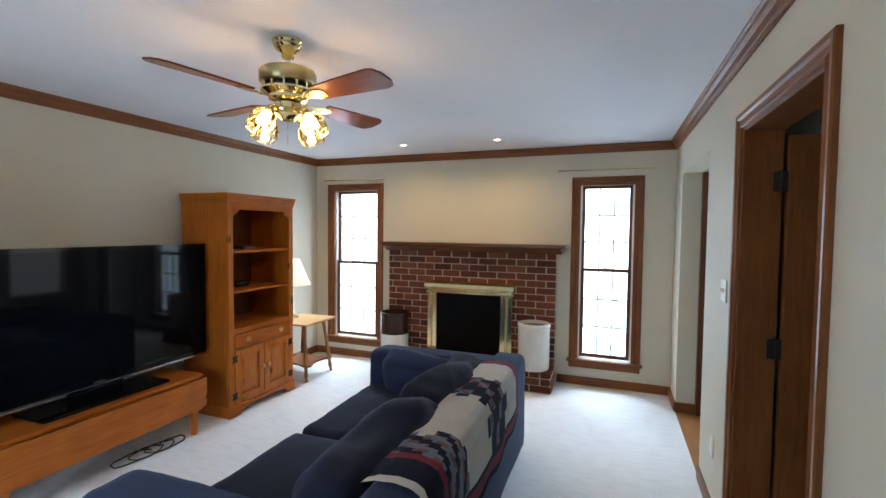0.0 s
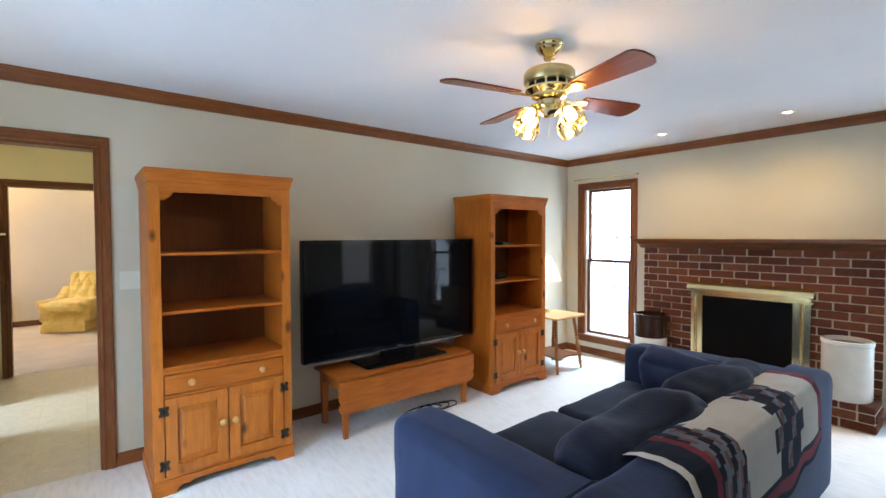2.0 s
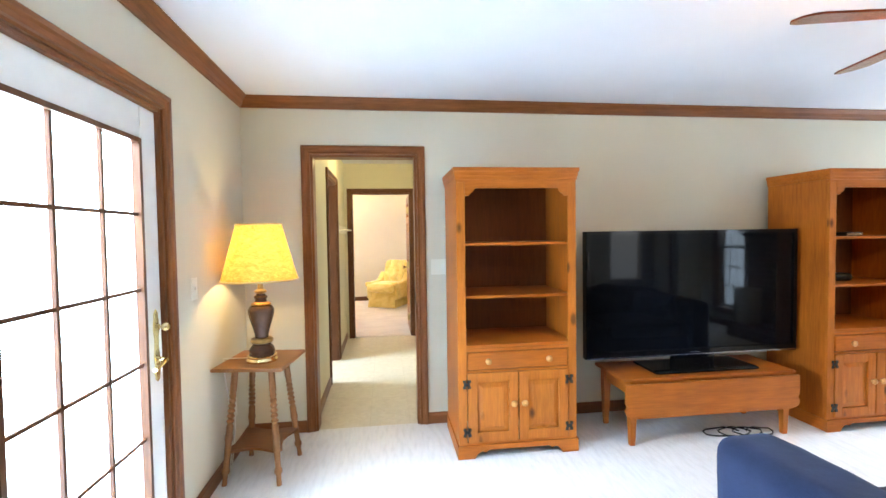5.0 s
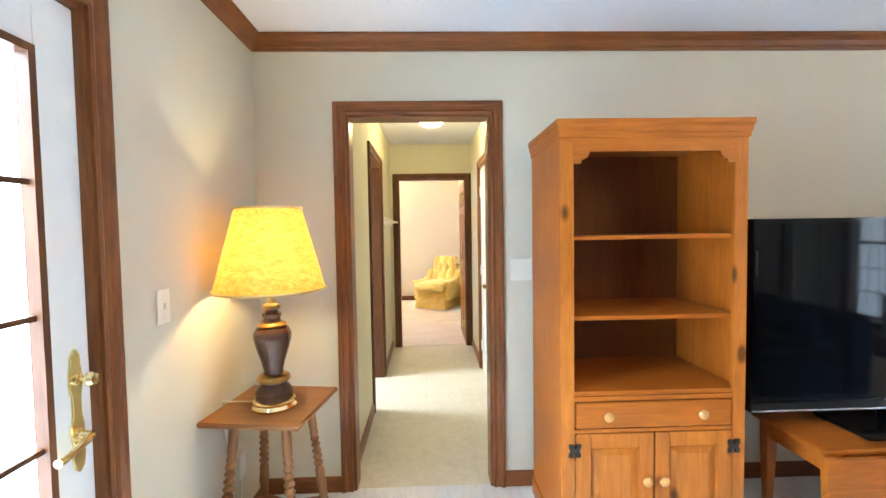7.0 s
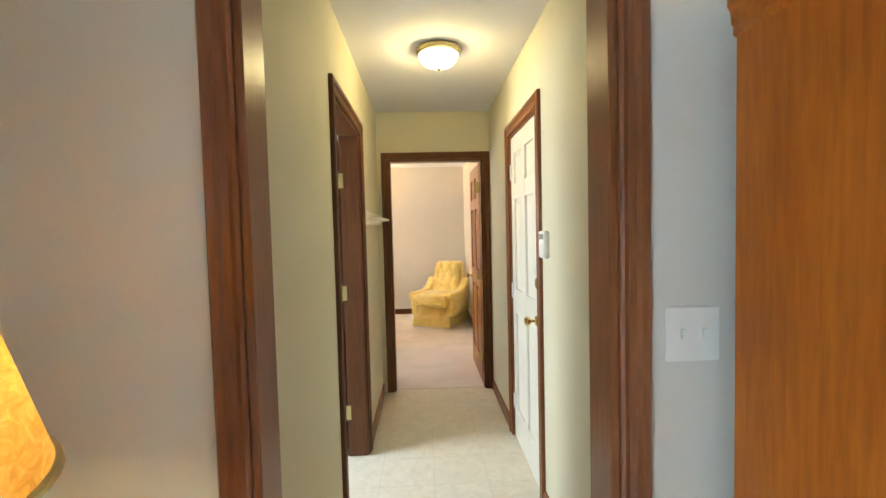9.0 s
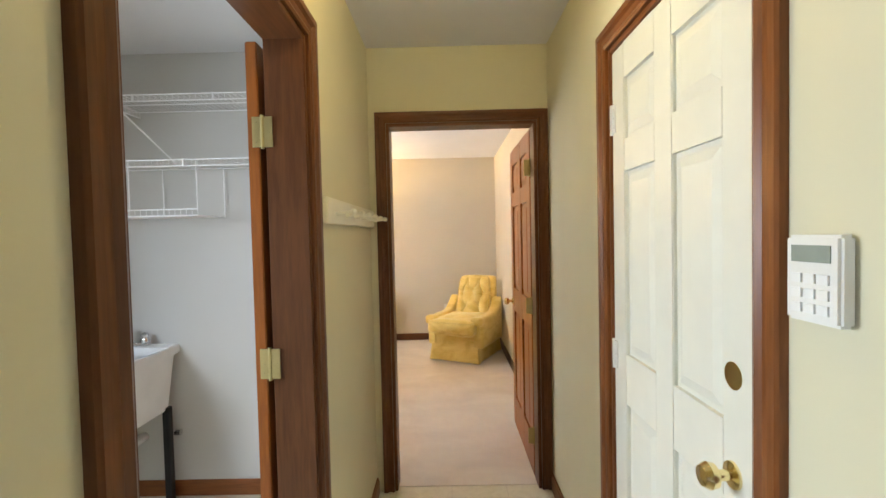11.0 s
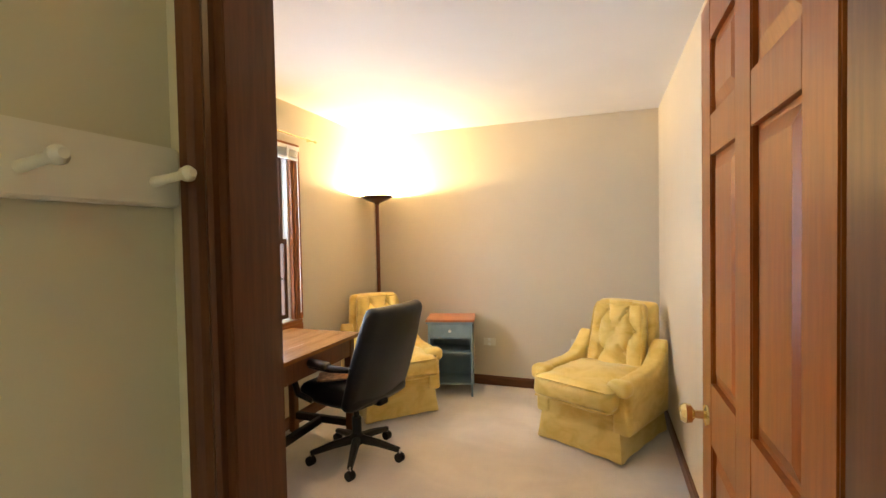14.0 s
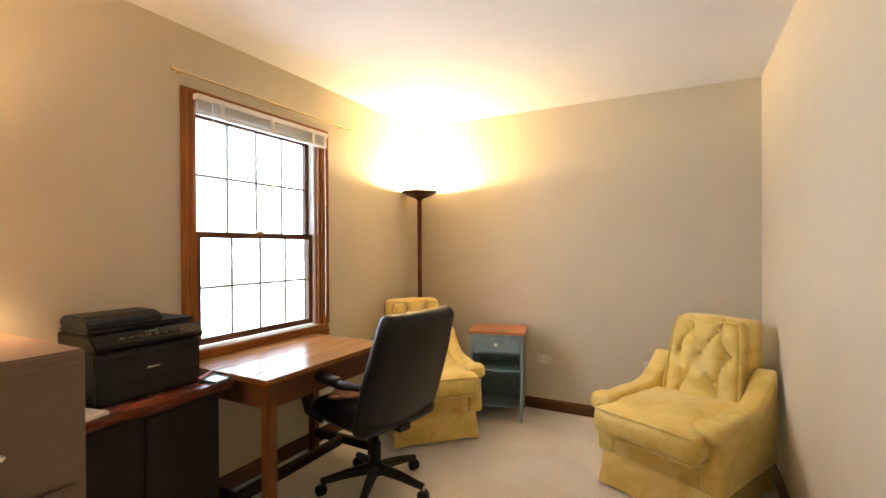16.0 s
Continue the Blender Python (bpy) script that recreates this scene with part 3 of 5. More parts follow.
gd = doorway("door_frame_patio", GD, -0.86, -0.98, "y", 1, TRIM, label="stained wood casing of the glazed patio door")
od = panel_door("door_office", "orange stained six-panel wooden door standing open", 0.765, pose(0.497, 3.105, 0.0, 0, 0, 90), DOORWOOD)
for z in (0.25, 1.0, 1.78):
    hinge((0.475, 3.088, z), "x", d2)
wd = panel_door("door_white", "closed white six-panel door with brass knob", 0.69, pose(0.582, 2.056, 0.0, 0, 0, -90), DOORWHITE)
part("deadbolt", turned([(0.028, 0), (0.026, 0.012), (0.012, 0.016), (0.012, 0.03), (0.0, 0.031)], (0.63, -0.018, 1.12), 16, "y"), BRASS, wd, "brass deadbolt")
for z in (0.25, 1.0, 1.78):
    hinge((0.5625, 2.057, z), "y", hd, "white painted hinge", PLASTIC)
sd = panel_door("door_side", "brown stained panelled door standing open", 0.83, pose(2.836, -4.215, 0.0, 0, 0, -88), TRIM["z"])
for z in (0.25, 1.05, 1.8):
    hinge((2.825, -4.19, z), "y", rd, "dark brass hinge", IRON)
lnd = panel_door("door_laundry", "stained panelled laundry door folded fully open", 0.76, pose(-0.568, 1.886, 0.0, 0, 0, 90), DOORWOOD)
for z in (0.28, 1.035, 1.73):
    hinge((-0.538, 1.879, z), "x", ld, "worn steel hinge", OLDBRASS)


# ---- windows ----
def sash(root, a0, a1, z0, z1, x, cols, rows, mt, fw=0.03):
    ob = part("sash", boxes((x - .015, x + .015, a0, a1, z0, z0 + fw), (x - .015, x + .015, a0, a1, z1 - fw, z1),
                            (x - .015, x + .015, a0, a0 + fw, z0 + fw, z1 - fw), (x - .015, x + .015, a1 - fw, a1, z0 + fw, z1 - fw)), mt, root)
    bm = bmesh.new()
    for i in range(1, cols):
        y = a0 + fw + (a1 - a0 - 2 * fw) * i / cols
        box(bm, x - .005, x + .005, y - .0075, y + .0075, z0 + fw, z1 - fw)
    for j in range(1, rows):
        z = z0 + fw + (z1 - z0 - 2 * fw) * j / rows
        box(bm, x - .0045, x + .0045, a0 + fw, a1 - fw, z - .0075, z + .0075)
    part("muntin_grid", bm, WHITE, ob, "white muntin grid")
    g = part("pane", boxes((x + .006, x + .009, a0 + fw, a1 - fw, z0 + fw, z1 - fw)), GLASS, ob, "clear window glass")
    g.visible_shadow = False
    return ob


def window(name, hole, face, out, mid, cols, rows, label, depth=0.14, mt=TRIM, nose=0.05):
    """Double-hung window in a wall running along y; out is the sign of the room's side."""
    a0, a1, z0, z1 = hole
    root = doorway(name, hole, face, face - out * depth, "y", out, mt, 0.065, label=label)
    tagged(root, label, "window")
    x = face - out * 0.075
    lo, hi = sorted((face - out * 0.03, face - out * 0.1))
    part("liner", boxes((lo, hi, a0 + .018, a0 + .034, z0, z1 - .018), (lo, hi, a1 - .034, a1 - .018, z0, z1 - .018)), WHITE, root, "white track liner")
    sash(root, a0 + .034, a1 - .034, mid - .015, z1 - .018, x - out * 0.016, cols, rows, TRIM_DK["y"])
    sash(root, a0 + .034, a1 - .034, z0 + .012, mid + .015, x + out * 0.016, cols, rows, TRIM_DK["y"], 0.034)
    lo, hi = sorted((face + out * nose, face - out * depth))
    part("sill", boxes((lo, hi, a0 - .035 - nose, a1 + .035 + nose, z0 - .03, z0 - .001)), mt["y"], root, bevel=0.006)
    lo, hi = sorted((face + out * 0.018, face + out * 0.001))
    part("apron", boxes((lo, hi, a0 - .065, a1 + .065, z0 - .09, z0 - .031)), mt["y"], root, bevel=0.004)
    ym = (a0 + a1) / 2
    part("sash_lock", boxes((x + out * 0.016 - .014, x + out * 0.016 + .014, ym - .025, ym + .025, mid + .015, mid + .028)), OLDBRASS, root, "brass sash lock", 0.003)
    return root


def rod(name, y0, y1, x, out, z, label):
    r = thing(name, label, "curtain rod", pose(x, (y0 + y1) / 2, z))
    h = (y1 - y0) / 2
    part("pole", tube(bmesh.new(), [(out * .045, -h, 0), (out * .045, h, 0)], 0.006), BRASS, r, smooth=True)
    for s in (-1, 1):
        part("finial", turned([(0.0, s * h - .012), (.012, s * h - .006), (.012, s * h + .006), (.0, s * h + .014)], (out * .045, 0, 0), 10, "y"), BRASS, r, smooth=True)
        part("bracket", boxes((min(0, out * .04), max(0, out * .04), s * (h - .05) - .004, s * (h - .05) + .004, -.006, .006)), BRASS, r)
    return r


window("window_1", WL, 5.19, -1, 1.16, 3, 3, "tall double-hung window in stained wood casing, overcast light")
window("window_2", WR, 5.19, -1, 1.18, 3, 3, "tall double-hung window in stained wood casing, overcast light")
window("window_3", OW, -2.0, 1, 1.40, 4, 2, "office double-hung window with white grilles", 0.12, TRIM_LIT, 0.022)
rod("curtain_rod", -0.97, -0.15, 5.19, -1, 2.16, "thin brass curtain rod with no curtain")
rod("curtain_rod", -3.85, -2.98, 5.19, -1, 2.18, "thin brass curtain rod with no curtain")
rod("curtain_rod", 4.27, 5.55, -2.0, 1, 2.19, "thin brass curtain rod over the office window")

# raised blind on the office window
bl = thing("window_blind", "white mini blind drawn fully up", "blind", pose(-1.975, 4.855, 2.02))
part("head_rail", boxes((-.002, .035, -.47, .47, .055, .085)), WHITE, bl, bevel=0.003)
for i in range(7):
    part("slat", boxes((.0, .03, -.462, .462, .004 + i * .0072, .0062 + i * .0072)), WHITE, bl)
part("bottom_rail", boxes((.0, .032, -.462, .462, -.016, .0)), WHITE, bl, bevel=0.003)
for y in (-.33, 0.0, .33):
    part("tape_clip", boxes((.034, .04, y - .012, y + .012, -.012, .07)), PLASTIC, bl)
part("tilt_wand", tube(bmesh.new(), [(.042, -.39, .06), (.045, -.39, -.16)], .004), PLASTIC, bl)
part("lift_cord", tube(bmesh.new(), [(.042, .43, .05), (.042, .435, -.6), (.042, .43, -1.16)], .003, 5), PLASTIC, bl)

# glazed patio door
g = tagged(thing("door_patio", "white glazed patio door with brown muntins, closed", "door", pose(-0.90, -1.715, 0)), kind="structure")
h0, h1 = -0.545, 0.545
part("stile", boxes((-.02, .02, h1 - .13, h1, 0.01, 2.0)), WHITE, g, bevel=0.003)
part("stile", boxes((-.02, .02, h0, h0 + .2, 0.01, 2.0)), WHITE, g, bevel=0.003)
part("top_rail", boxes((-.02, .02, h0 + .2, h1 - .13, 1.86, 2.0)), WHITE, g, bevel=0.003)
part("bottom_rail", boxes((-.02, .02, h0 + .2, h1 - .13, 0.01, 0.26)), WHITE, g, bevel=0.003)
a0, a1 = h0 + .2, h1 - .13
part("glass_stop", boxes((-.008, .026, a0, a0 + .02, .26, 1.86), (-.008, .026, a1 - .02, a1, .26, 1.86), (-.008, .026, a0 + .02, a1 - .02, 1.84, 1.86), (-.008, .026, a0 + .02, a1 - .02, .26, .28)), TRIM_DK["z"], g)
for i in (1, 2):
    y = a0 + (a1 - a0) * i / 3
    part("muntin", boxes((.0, .014, y - .007, y + .007, .28, 1.84)), TRIM_DK["z"], g)
for i in range(1, 5):
    z = .26 + 1.6 * i / 5
    part("muntin", boxes((.001, .013, a0 + .02, a1 - .02, z - .007, z + .007)), TRIM_DK["y"], g)
gp = part("pane", boxes((-.006, -.002, a0, a1, .26, 1.86)), GLASS, g, "clear door glass")
gp.visible_shadow = False
ym = h1 - .062
outline = [(.0, .80), (.016, .815), (.022, .85), (.012, .875), (.022, .90), (.022, .925), (.011, .95), (.011, 1.0), (.022, 1.025), (.022, 1.06), (.012, 1.085), (.016, 1.105), (.0, 1.125)]
hs = part("handle_plate", prism(bmesh.new(), [(ym + a, z) for a, z in outline] + [(ym - a, z) for a, z in reversed(outline[1:-1])], .0205, .028, "x"), BRASS, g, "ornate polished brass handle plate", 0.002)
part("thumb_turn", turned([(.016, 0.028), (.014, 0.036), (.006, 0.038), (.006, 0.052), (.017, .056), (.02, .066), (.014, .076), (0, .078)], (0, ym, 1.045), 14, "x"), BRASS, hs, smooth=True)
part("lever", tube(bmesh.new(), [(.028, ym, .9), (.06, ym, .9), (.072, ym - .02, .902), (.074, ym - .06, .896), (.072, ym - .1, .884), (.074, ym - .125, .886)], [.013, .01, .011, .009, .008, .01], 10), BRASS, hs, "curved brass lever", smooth=True)
part("key_rose", turned([(.017, .028), (.016, .033), (.006, .035), (0, .035)], (0, ym, .9), 16, "x"), BRASS, hs, smooth=True)


# ---- wall plates ----
def plate(name, at, normal, label, w=0.07, h=0.115, toggles=1, cat="switch"):
    """Cover plate lying on a wall; normal: 'x+', 'x-', 'y-'."""
    turn = {"y-": 0, "x+": 90, "x-": -90, "y+": 180}[normal]
    r = thing(name, label, cat, pose(*at, 0, 0, turn))
    part("cover", boxes((-w / 2, w / 2, -.007, -.001, -h / 2, h / 2)), IVORY, r, bevel=0.002)
    for i in range(toggles):
        x = (i - (toggles - 1) / 2) * 0.046
        if cat == "switch":
            part("toggle", boxes((x - .005, x + .005, -.016, -.007, -.008, .012)), IVORY, r)
        else:
            for z in (-.022, .022):
                part("socket", boxes((x - .014, x + .014, -.009, -.0065, z - .014, z + .014)), WHITE, r, bevel=0.001)
    return r


plate("light_switch", (0.535, 0, 1.19), "y-", "ivory double switch plate beside the doorway", 0.115, 0.115, 2)
plate("light_switch", (3.12, -4.05, 1.27), "y+", "ivory double switch plate by the side door", 0.115, 0.115, 2)
plate("light_switch", (-0.86, -0.87, 1.17), "x+", "ivory switch plate by the patio door", 0.07, 0.115, 1)
plate("wall_outlet", (3.27, -4.05, 0.38), "y+", "ivory wall outlet below the switch plate", 0.07, 0.115, 1, "outlet")
plate("wall_outlet", (-0.86, -0.3, 0.32), "x+", "ivory wall outlet with a lamp cord plugged in", 0.07, 0.115, 1, "outlet")
plate("wall_outlet", (-0.80, 6.59, 0.41), "y-", "ivory wall outlet on the office wall", 0.115, 0.07, 1, "outlet")
plate("wall_outlet", (-0.02, 6.59, 0.42), "y-", "ivory wall outlet behind the armchair", 0.07, 0.115, 1, "outlet")
kp = thing("alarm_keypad", "white plastic alarm keypad on the hall wall", "keypad", pose(0.56, 1.20, 1.335))
part("case", boxes((-.025, -.001, -.05, .05, -.065, .065)), PLASTIC, kp, bevel=0.005)
part("display", boxes((-.027, -.0255, -.035, .035, .025, .05)), plain("keypad_display", (0.3, 0.33, 0.28), 0.2), kp)
for i in range(3):
    for j in range(3):
        part("key", boxes((-.0285, -.0255, -.033 + j * .024, -.015 + j * .024, -.05 + i * .022, -.036 + i * .022)), WHITE, kp)

part("jamb_board", boxes((4.745, 4.80, -4.24, -4.203, 0.0, 2.08)), TRIM_DK["z"], None).name = "trim_foyer_board"
tagged(bpy.data.objects["trim_foyer_board"], "dark stained board at the foyer opening", "trim", "", "structure")
structure("baseboard_jamb", boxes((4.767, 4.779, -4.2, -4.05, 0.0, 0.085)), TRIM["y"], "stained wooden baseboard", "baseboard")


# ---- living room ----
def knob(parent, at, r=0.02, material=None, out=-1):
    x, y, z = at
    part("knob", turned([(r * .55, 0), (r * .5, out * .008), (r, out * .014), (r * 1.05, out * .021), (r * .7, out * .028), (0, out * .03)], at, 14, "y"), material or KNOBWOOD, parent, "round pale wooden knob", smooth=True)


def raised_panel(bm, x0, x1, z0, z1, y):
    """A fielded panel facing -y, its back at y."""
    o = [(x0, z0), (x1, z0), (x1, z1), (x0, z1)]
    i = [(x0 + .035, z0 + .035), (x1 - .035, z0 + .035), (x1 - .035, z1 - .035), (x0 + .035, z1 - .035)]
    r0 = [bm.verts.new((a, y, b)) for a, b in o]
    r1 = [bm.verts.new((a, y - .003, b)) for a, b in o]
    r2 = [bm.verts.new((a, y - .013, b)) for a, b in i]
    for p, q in ((r0, r1), (r1, r2)):
        for k in range(4):
            bm.faces.new((p[k], p[(k + 1) % 4], q[(k + 1) % 4], q[k]))
    bm.faces.new(r2)
    bm.faces.new(r0)
    return bm


def bookcase(m, label):
    """Pine bookcase, front at y = 0 facing -y, back at y = d."""
    W, d, h = 0.785, 0.51, 1.86
    r = thing("bookcase", label, "bookcase", m, "pine bookcases")
    w = W / 2
    for s in (-1, 1):
        a, b = sorted((s * w, s * (w - .02)))
        part("side_panel", boxes((a, b, .02, d, 0, 1.80)), PINE["z"], r, bevel=0.002)
        a, b = sorted((s * w, s * (w - .055)))
        part("face_stile", boxes((a, b, 0, .02, .07, 1.76)), PINE_K, r, bevel=0.002)
    part("back_panel", boxes((-w + .02, w - .02, d - .015, d - .005, .06, 1.8)), PINE_SHADED["z"], r)
    part("top_panel", boxes((-w + .02, w - .02, .02, d - .015, 1.78, 1.80)), PINE["x"], r)
    # arched head rail with stepped corners
    b = w - .055
    pts = [(-w, 1.76), (-w, 1.80), (w, 1.80), (w, 1.76), (b, 1.76), (b, 1.675), (b - .03, 1.675), (b - .035, 1.69)]
    pts += [(b - .035 - .03 * math.sin(t * .3), 1.69 + .035 * (1 - math.cos(t * .3))) for t in range(1, 6)]
    pts += [(-p[0], p[1]) for p in reversed(pts[5:])] + [(-b, 1.76)]
    part("head_rail", prism(bmesh.new(), [(x, z) for x, z in pts], .0, .02, "y"), PINE["x"], r)
    prof = [(0, 1.775), (-.006, 1.78), (-.006, 1.795), (-.010, 1.80), (-.012, 1.822), (-.018, 1.832), (-.018, 1.852), (0, 1.852)]
    bm = bmesh.new()
    rings = []
    for sx, sy in ((-1, d), (-1, 0), (1, 0), (1, d)):
        rings.append([bm.verts.new((sx * (w - o), (o if sy == 0 else d), z)) for o, z in prof])
    for p, q in zip(rings, rings[1:]):
        for k in range(len(prof) - 1):
            bm.faces.new((p[k], p[k + 1], q[k + 1], q[k]))
    bm.faces.new([rg[-2] for rg in rings])
    bm.faces.new([rg[0] for rg in rings])
    part("crown_moulding", bm, PINE["x"], r)
    for z in (1.36, 1.02):
        part("shelf", boxes((-w + .021, w - .021, .03, d - .016, z, z + .018)), PINE["x"], r, bevel=0.003)
    part("counter", boxes((-w + .021, w - .021, .005, d - .016, .705, .725)), PINE["x"], r, bevel=0.003)
    part("mid_rail", boxes((-b, b, .002, .02, .685, .705), (-b, b, .002, .02, .55, .565)), PINE["x"], r)
    dr = part("drawer_front", boxes((-b + .005, b - .005, -.004, .016, .57, .68)), PINE["x"], r, bevel=0.004)
    for x in (-.2, .2):
        knob(dr, (x, -.004, .625))
    part("bottom_rail", boxes((-b, b, .002, .02, .07, .1)), PINE["x"], r)
    # doors
    for s in (-1, 1):
        x0, x1 = sorted((s * .003, s * (b - .004)))
        fr = .062
        dd = part("door", boxes((x0, x0 + fr, -.006, .014, .102, .548), (x1 - fr, x1, -.006, .014, .102, .548),
                                (x0 + fr, x1 - fr, -.0055, .014, .102, .102 + fr), (x0 + fr, x1 - fr, -.0055, .014, .548 - fr, .548)), PINE_K, r, bevel=0.002)
        part("door_panel", raised_panel(bmesh.new(), x0 + fr, x1 - fr, .102 + fr, .548 - fr, .014), PINE_K, dd)
        knob(dd, (s * .035, -.006, .345))
        for z in (.17, .48):
            xh = s * (b + .002)
            bm = boxes((xh - .026, xh - .006, -.0095, -.006, z - .028, z - .01), (xh - .026, xh - .006, -.0095, -.006, z + .01, z + .028), (xh - .02, xh + .02, -.0095, -.006, z - .01, z + .01),
                       (xh + .006, xh + .026, -.0095, .0, z - .028, z - .01), (xh + .006, xh + .026, -.0095, .0, z + .01, z + .028))
            part("hinge", bm, IRON, dd, "black iron butterfly hinge")
    # plinth with a scalloped cut-out
    def plinth(a, bb):
        c = (a + bb) / 2
        pl = [(a, 0), (a, .085), (bb, .085), (bb, 0), (bb - .11, 0)]
        pl += [(bb - .11 - .05 * k / 5, .0 + .045 * math.sin(k / 5 * 1.57) ** .7) for k in range(1, 6)] + [(bb - .18, .036), (bb - .2, .052)]
        return pl + [(2 * c - x, z) for x, z in reversed(pl[4:])]
    part("plinth", prism(bmesh.new(), plinth(-w - .008, w + .008), -.012, .02, "y"), PINE["x"], r)
    for s in (-1, 1):
        a, bb = sorted((s * w, s * (w + .008)))
        part("plinth_side", boxes((a, bb, -.0115, d, 0, .085)), PINE["y"], r)
    return r


bc = bookcase(pose(0.975, -0.575, 0), "honey pine bookcase with empty open shelves")
bc2 = copy_thing(bc, pose(3.60, -0.60, 0))
tagged(bc2, "honey pine bookcase holding small black electronics")

# small electronics on the far bookcase
e = thing("media_box", "small grey and black media box on a shelf", "electronics", pose(3.60, -0.38, 1.378))
part("case", boxes((-.07, .07, -.06, .06, 0, .03)), BLACK, e, bevel=0.003)
part("front_panel", boxes((-.066, .066, -.063, -.0605, .005, .025)), STEEL, e)
e = thing("game_controller", "small black electronic device on a shelf", "electronics", pose(3.56, -0.36, 1.038))
part("case", soft(bmesh.new(), (0, 0, .03), (.15, .1, .06), .025, n=5), BLACK, e, smooth=True)
part("cable", tube(bmesh.new(), [(.05, 0, .02), (.1, -.02, .02), (.14, .03, .03), (.11, .07, .05)], .004, 6), BLACK, e)

# television
tv = thing("television", "large black flat-screen television, switched off", "television", pose(2.345, -0.37, 0.452))
part("bezel", boxes((-.825, .825, -.03, .035, .085, .135), (-.825, .825, -.03, .035, .962, .987), (-.825, -.79, -.03, .035, .135, .962), (.79, .825, -.03, .035, .135, .962)), BLACKGLOSS, tv, bevel=0.004)
part("screen", boxes((-.79, .79, -.018, .02, .135, .962)), SCREEN, tv, "dark glossy screen")
part("back_shell", boxes((-.7, .7, .035, .08, .16, .93)), BLACK, tv, bevel=0.015)
part("chrome_strip", boxes((-.82, .82, -.033, -.0305, .092, .098)), STEEL, tv)
part("badge", boxes((-.035, .035, -.032, -.0305, .106, .114)), STEEL, tv)
part("neck", boxes((-.16, .16, -.02, .03, .02, .085)), BLACKGLOSS, tv, bevel=0.004)
part("foot", soft(bmesh.new(), (0, -.02, .012), (.78, .3, .022), .01, n=8), BLACKGLOSS, tv, "gloss black stand foot", smooth=True)
part("side_light", boxes((-.812, -.802, -.032, -.0305, .72, .84)), BLACK, tv)

# drop-leaf pine table under the television
t = thing("coffee_table", "honey pine drop-leaf coffee table carrying the television", "coffee table", pose(2.33, -0.385, 0))
part("tabletop", boxes((-.64, .64, -.21, .22, .43, .452)), PINE["x"], t, bevel=0.006)
leaf = [(-.64, .425), (.64, .425), (.64, .3), (.625, .275), (.645, .25), (.63, .215), (.58, .195), (-.58, .195), (-.63, .215), (-.645, .25), (-.625, .275), (-.64, .3)]
part("drop_leaf", prism(bmesh.new(), leaf, -.237, -.217, "y"), PINE["x"], t)
part("apron", boxes((-.56, .56, -.19, -.172, .33, .43), (-.56, .56, .172, .19, .33, .43), (-.578, -.56, -.19, .19, .33, .43), (.56, .578, -.19, .19, .33, .43)), PINE["x"], t)
for x in (-.57, .57):
    for y in (-.18, .18):
        bm = bmesh.new()
        rg = [[bm.verts.new((x + sx * k, y + sy * k, z)) for sx, sy in ((-1, -1), (1, -1), (1, 1), (-1, 1))] for k, z in ((.016, 0), (.026, .3), (.026, .43))]
        for p, q in zip(rg, rg[1:]):
            for k in range(4):
                bm.faces.new((p[k], p[(k + 1) % 4], q[(k + 1) % 4], q[k]))
        bm.faces.new(rg[0])
        part("leg", bm, PINE["z"], t)
cab = bmesh.new()
tube(cab, [(2.45 + .16 * math.cos(k * .55) * (1 - k * .008) + k * .008, -.50 + .07 * math.sin(k * .55) - k * .001, .006 + .004 * (k % 3)) for k in range(40)], .005, 6)
single("power_cable", cab, BLACK, "coiled black power cable on the carpet", "cable")


def turned_leg(name, top, foot, parent, material, ribs=True):
    """A splayed, turned leg from foot to top with ring beads."""
    top, foot = Vector(top), Vector(foot)
    n = 46
    pts, rad = [], []
    for i in range(n + 1):
        u = i / n
        pts.append(foot.lerp(top, u))
        v = .013 + .008 * math.sin(min(1, u * 1.2) * 2.2)
        if .52 < u < .8 and ribs:
            v = .018 + .005 * math.cos(u * 150)
        if abs(u - .4) < .03 or abs(u - .12) < .025:
            v = .023
        if u < .04:
            v = .015
        rad.append(v)
    return part(name, tube(bmesh.new(), pts, rad, 10), material, parent, smooth=True)


def side_table(m, label, w, d, h, material, low=0.2):
    r = thing("side_table", label, "side table", m)
    bm = boxes((-w / 2, w / 2, -d / 2, d / 2, h - .02, h))
    part("tabletop", bm, material, r, bevel=0.005)
    for sx in (-1, 1):
        for sy in (-1, 1):
            turned_leg("leg", (sx * (w / 2 - .1), sy * (d / 2 - .1), h - .02), (sx * (w / 2 - .045), sy * (d / 2 - .035), 0), r, OAK["z"])
    k, c = w / 2 - .045, .13
    pl = []
    for i in range(4):
        a = i * math.pi / 2 + math.pi / 4
        pl.append((k * 1.35 * math.cos(a - .1), k * 1.35 * math.sin(a - .1)))
        pl.append((k * 1.35 * math.cos(a + .1), k * 1.35 * math.sin(a + .1)))
        b = a + math.pi / 4
        for s in (-.35, 0, .35):
            pl.append(((k * .78 + .05 * abs(s)) * math.cos(b + s), (k * .78 + .05 * abs(s)) * math.sin(b + s)))
    part("lower_shelf", prism(bmesh.new(), pl, low, low + .016, "z"), TRIM["x"], r)
    return r


st1 = side_table(pose(-0.628, -0.505, 0, 0, 0, -8), "small oak side table with turned splayed legs", .41, .43, .69, OAK["x"], .18)
st2 = side_table(pose(4.39, -0.42, 0, 0, 0, 0), "light oak side table with turned legs by the window", .52, .46, .6, OAKTOP, .15)

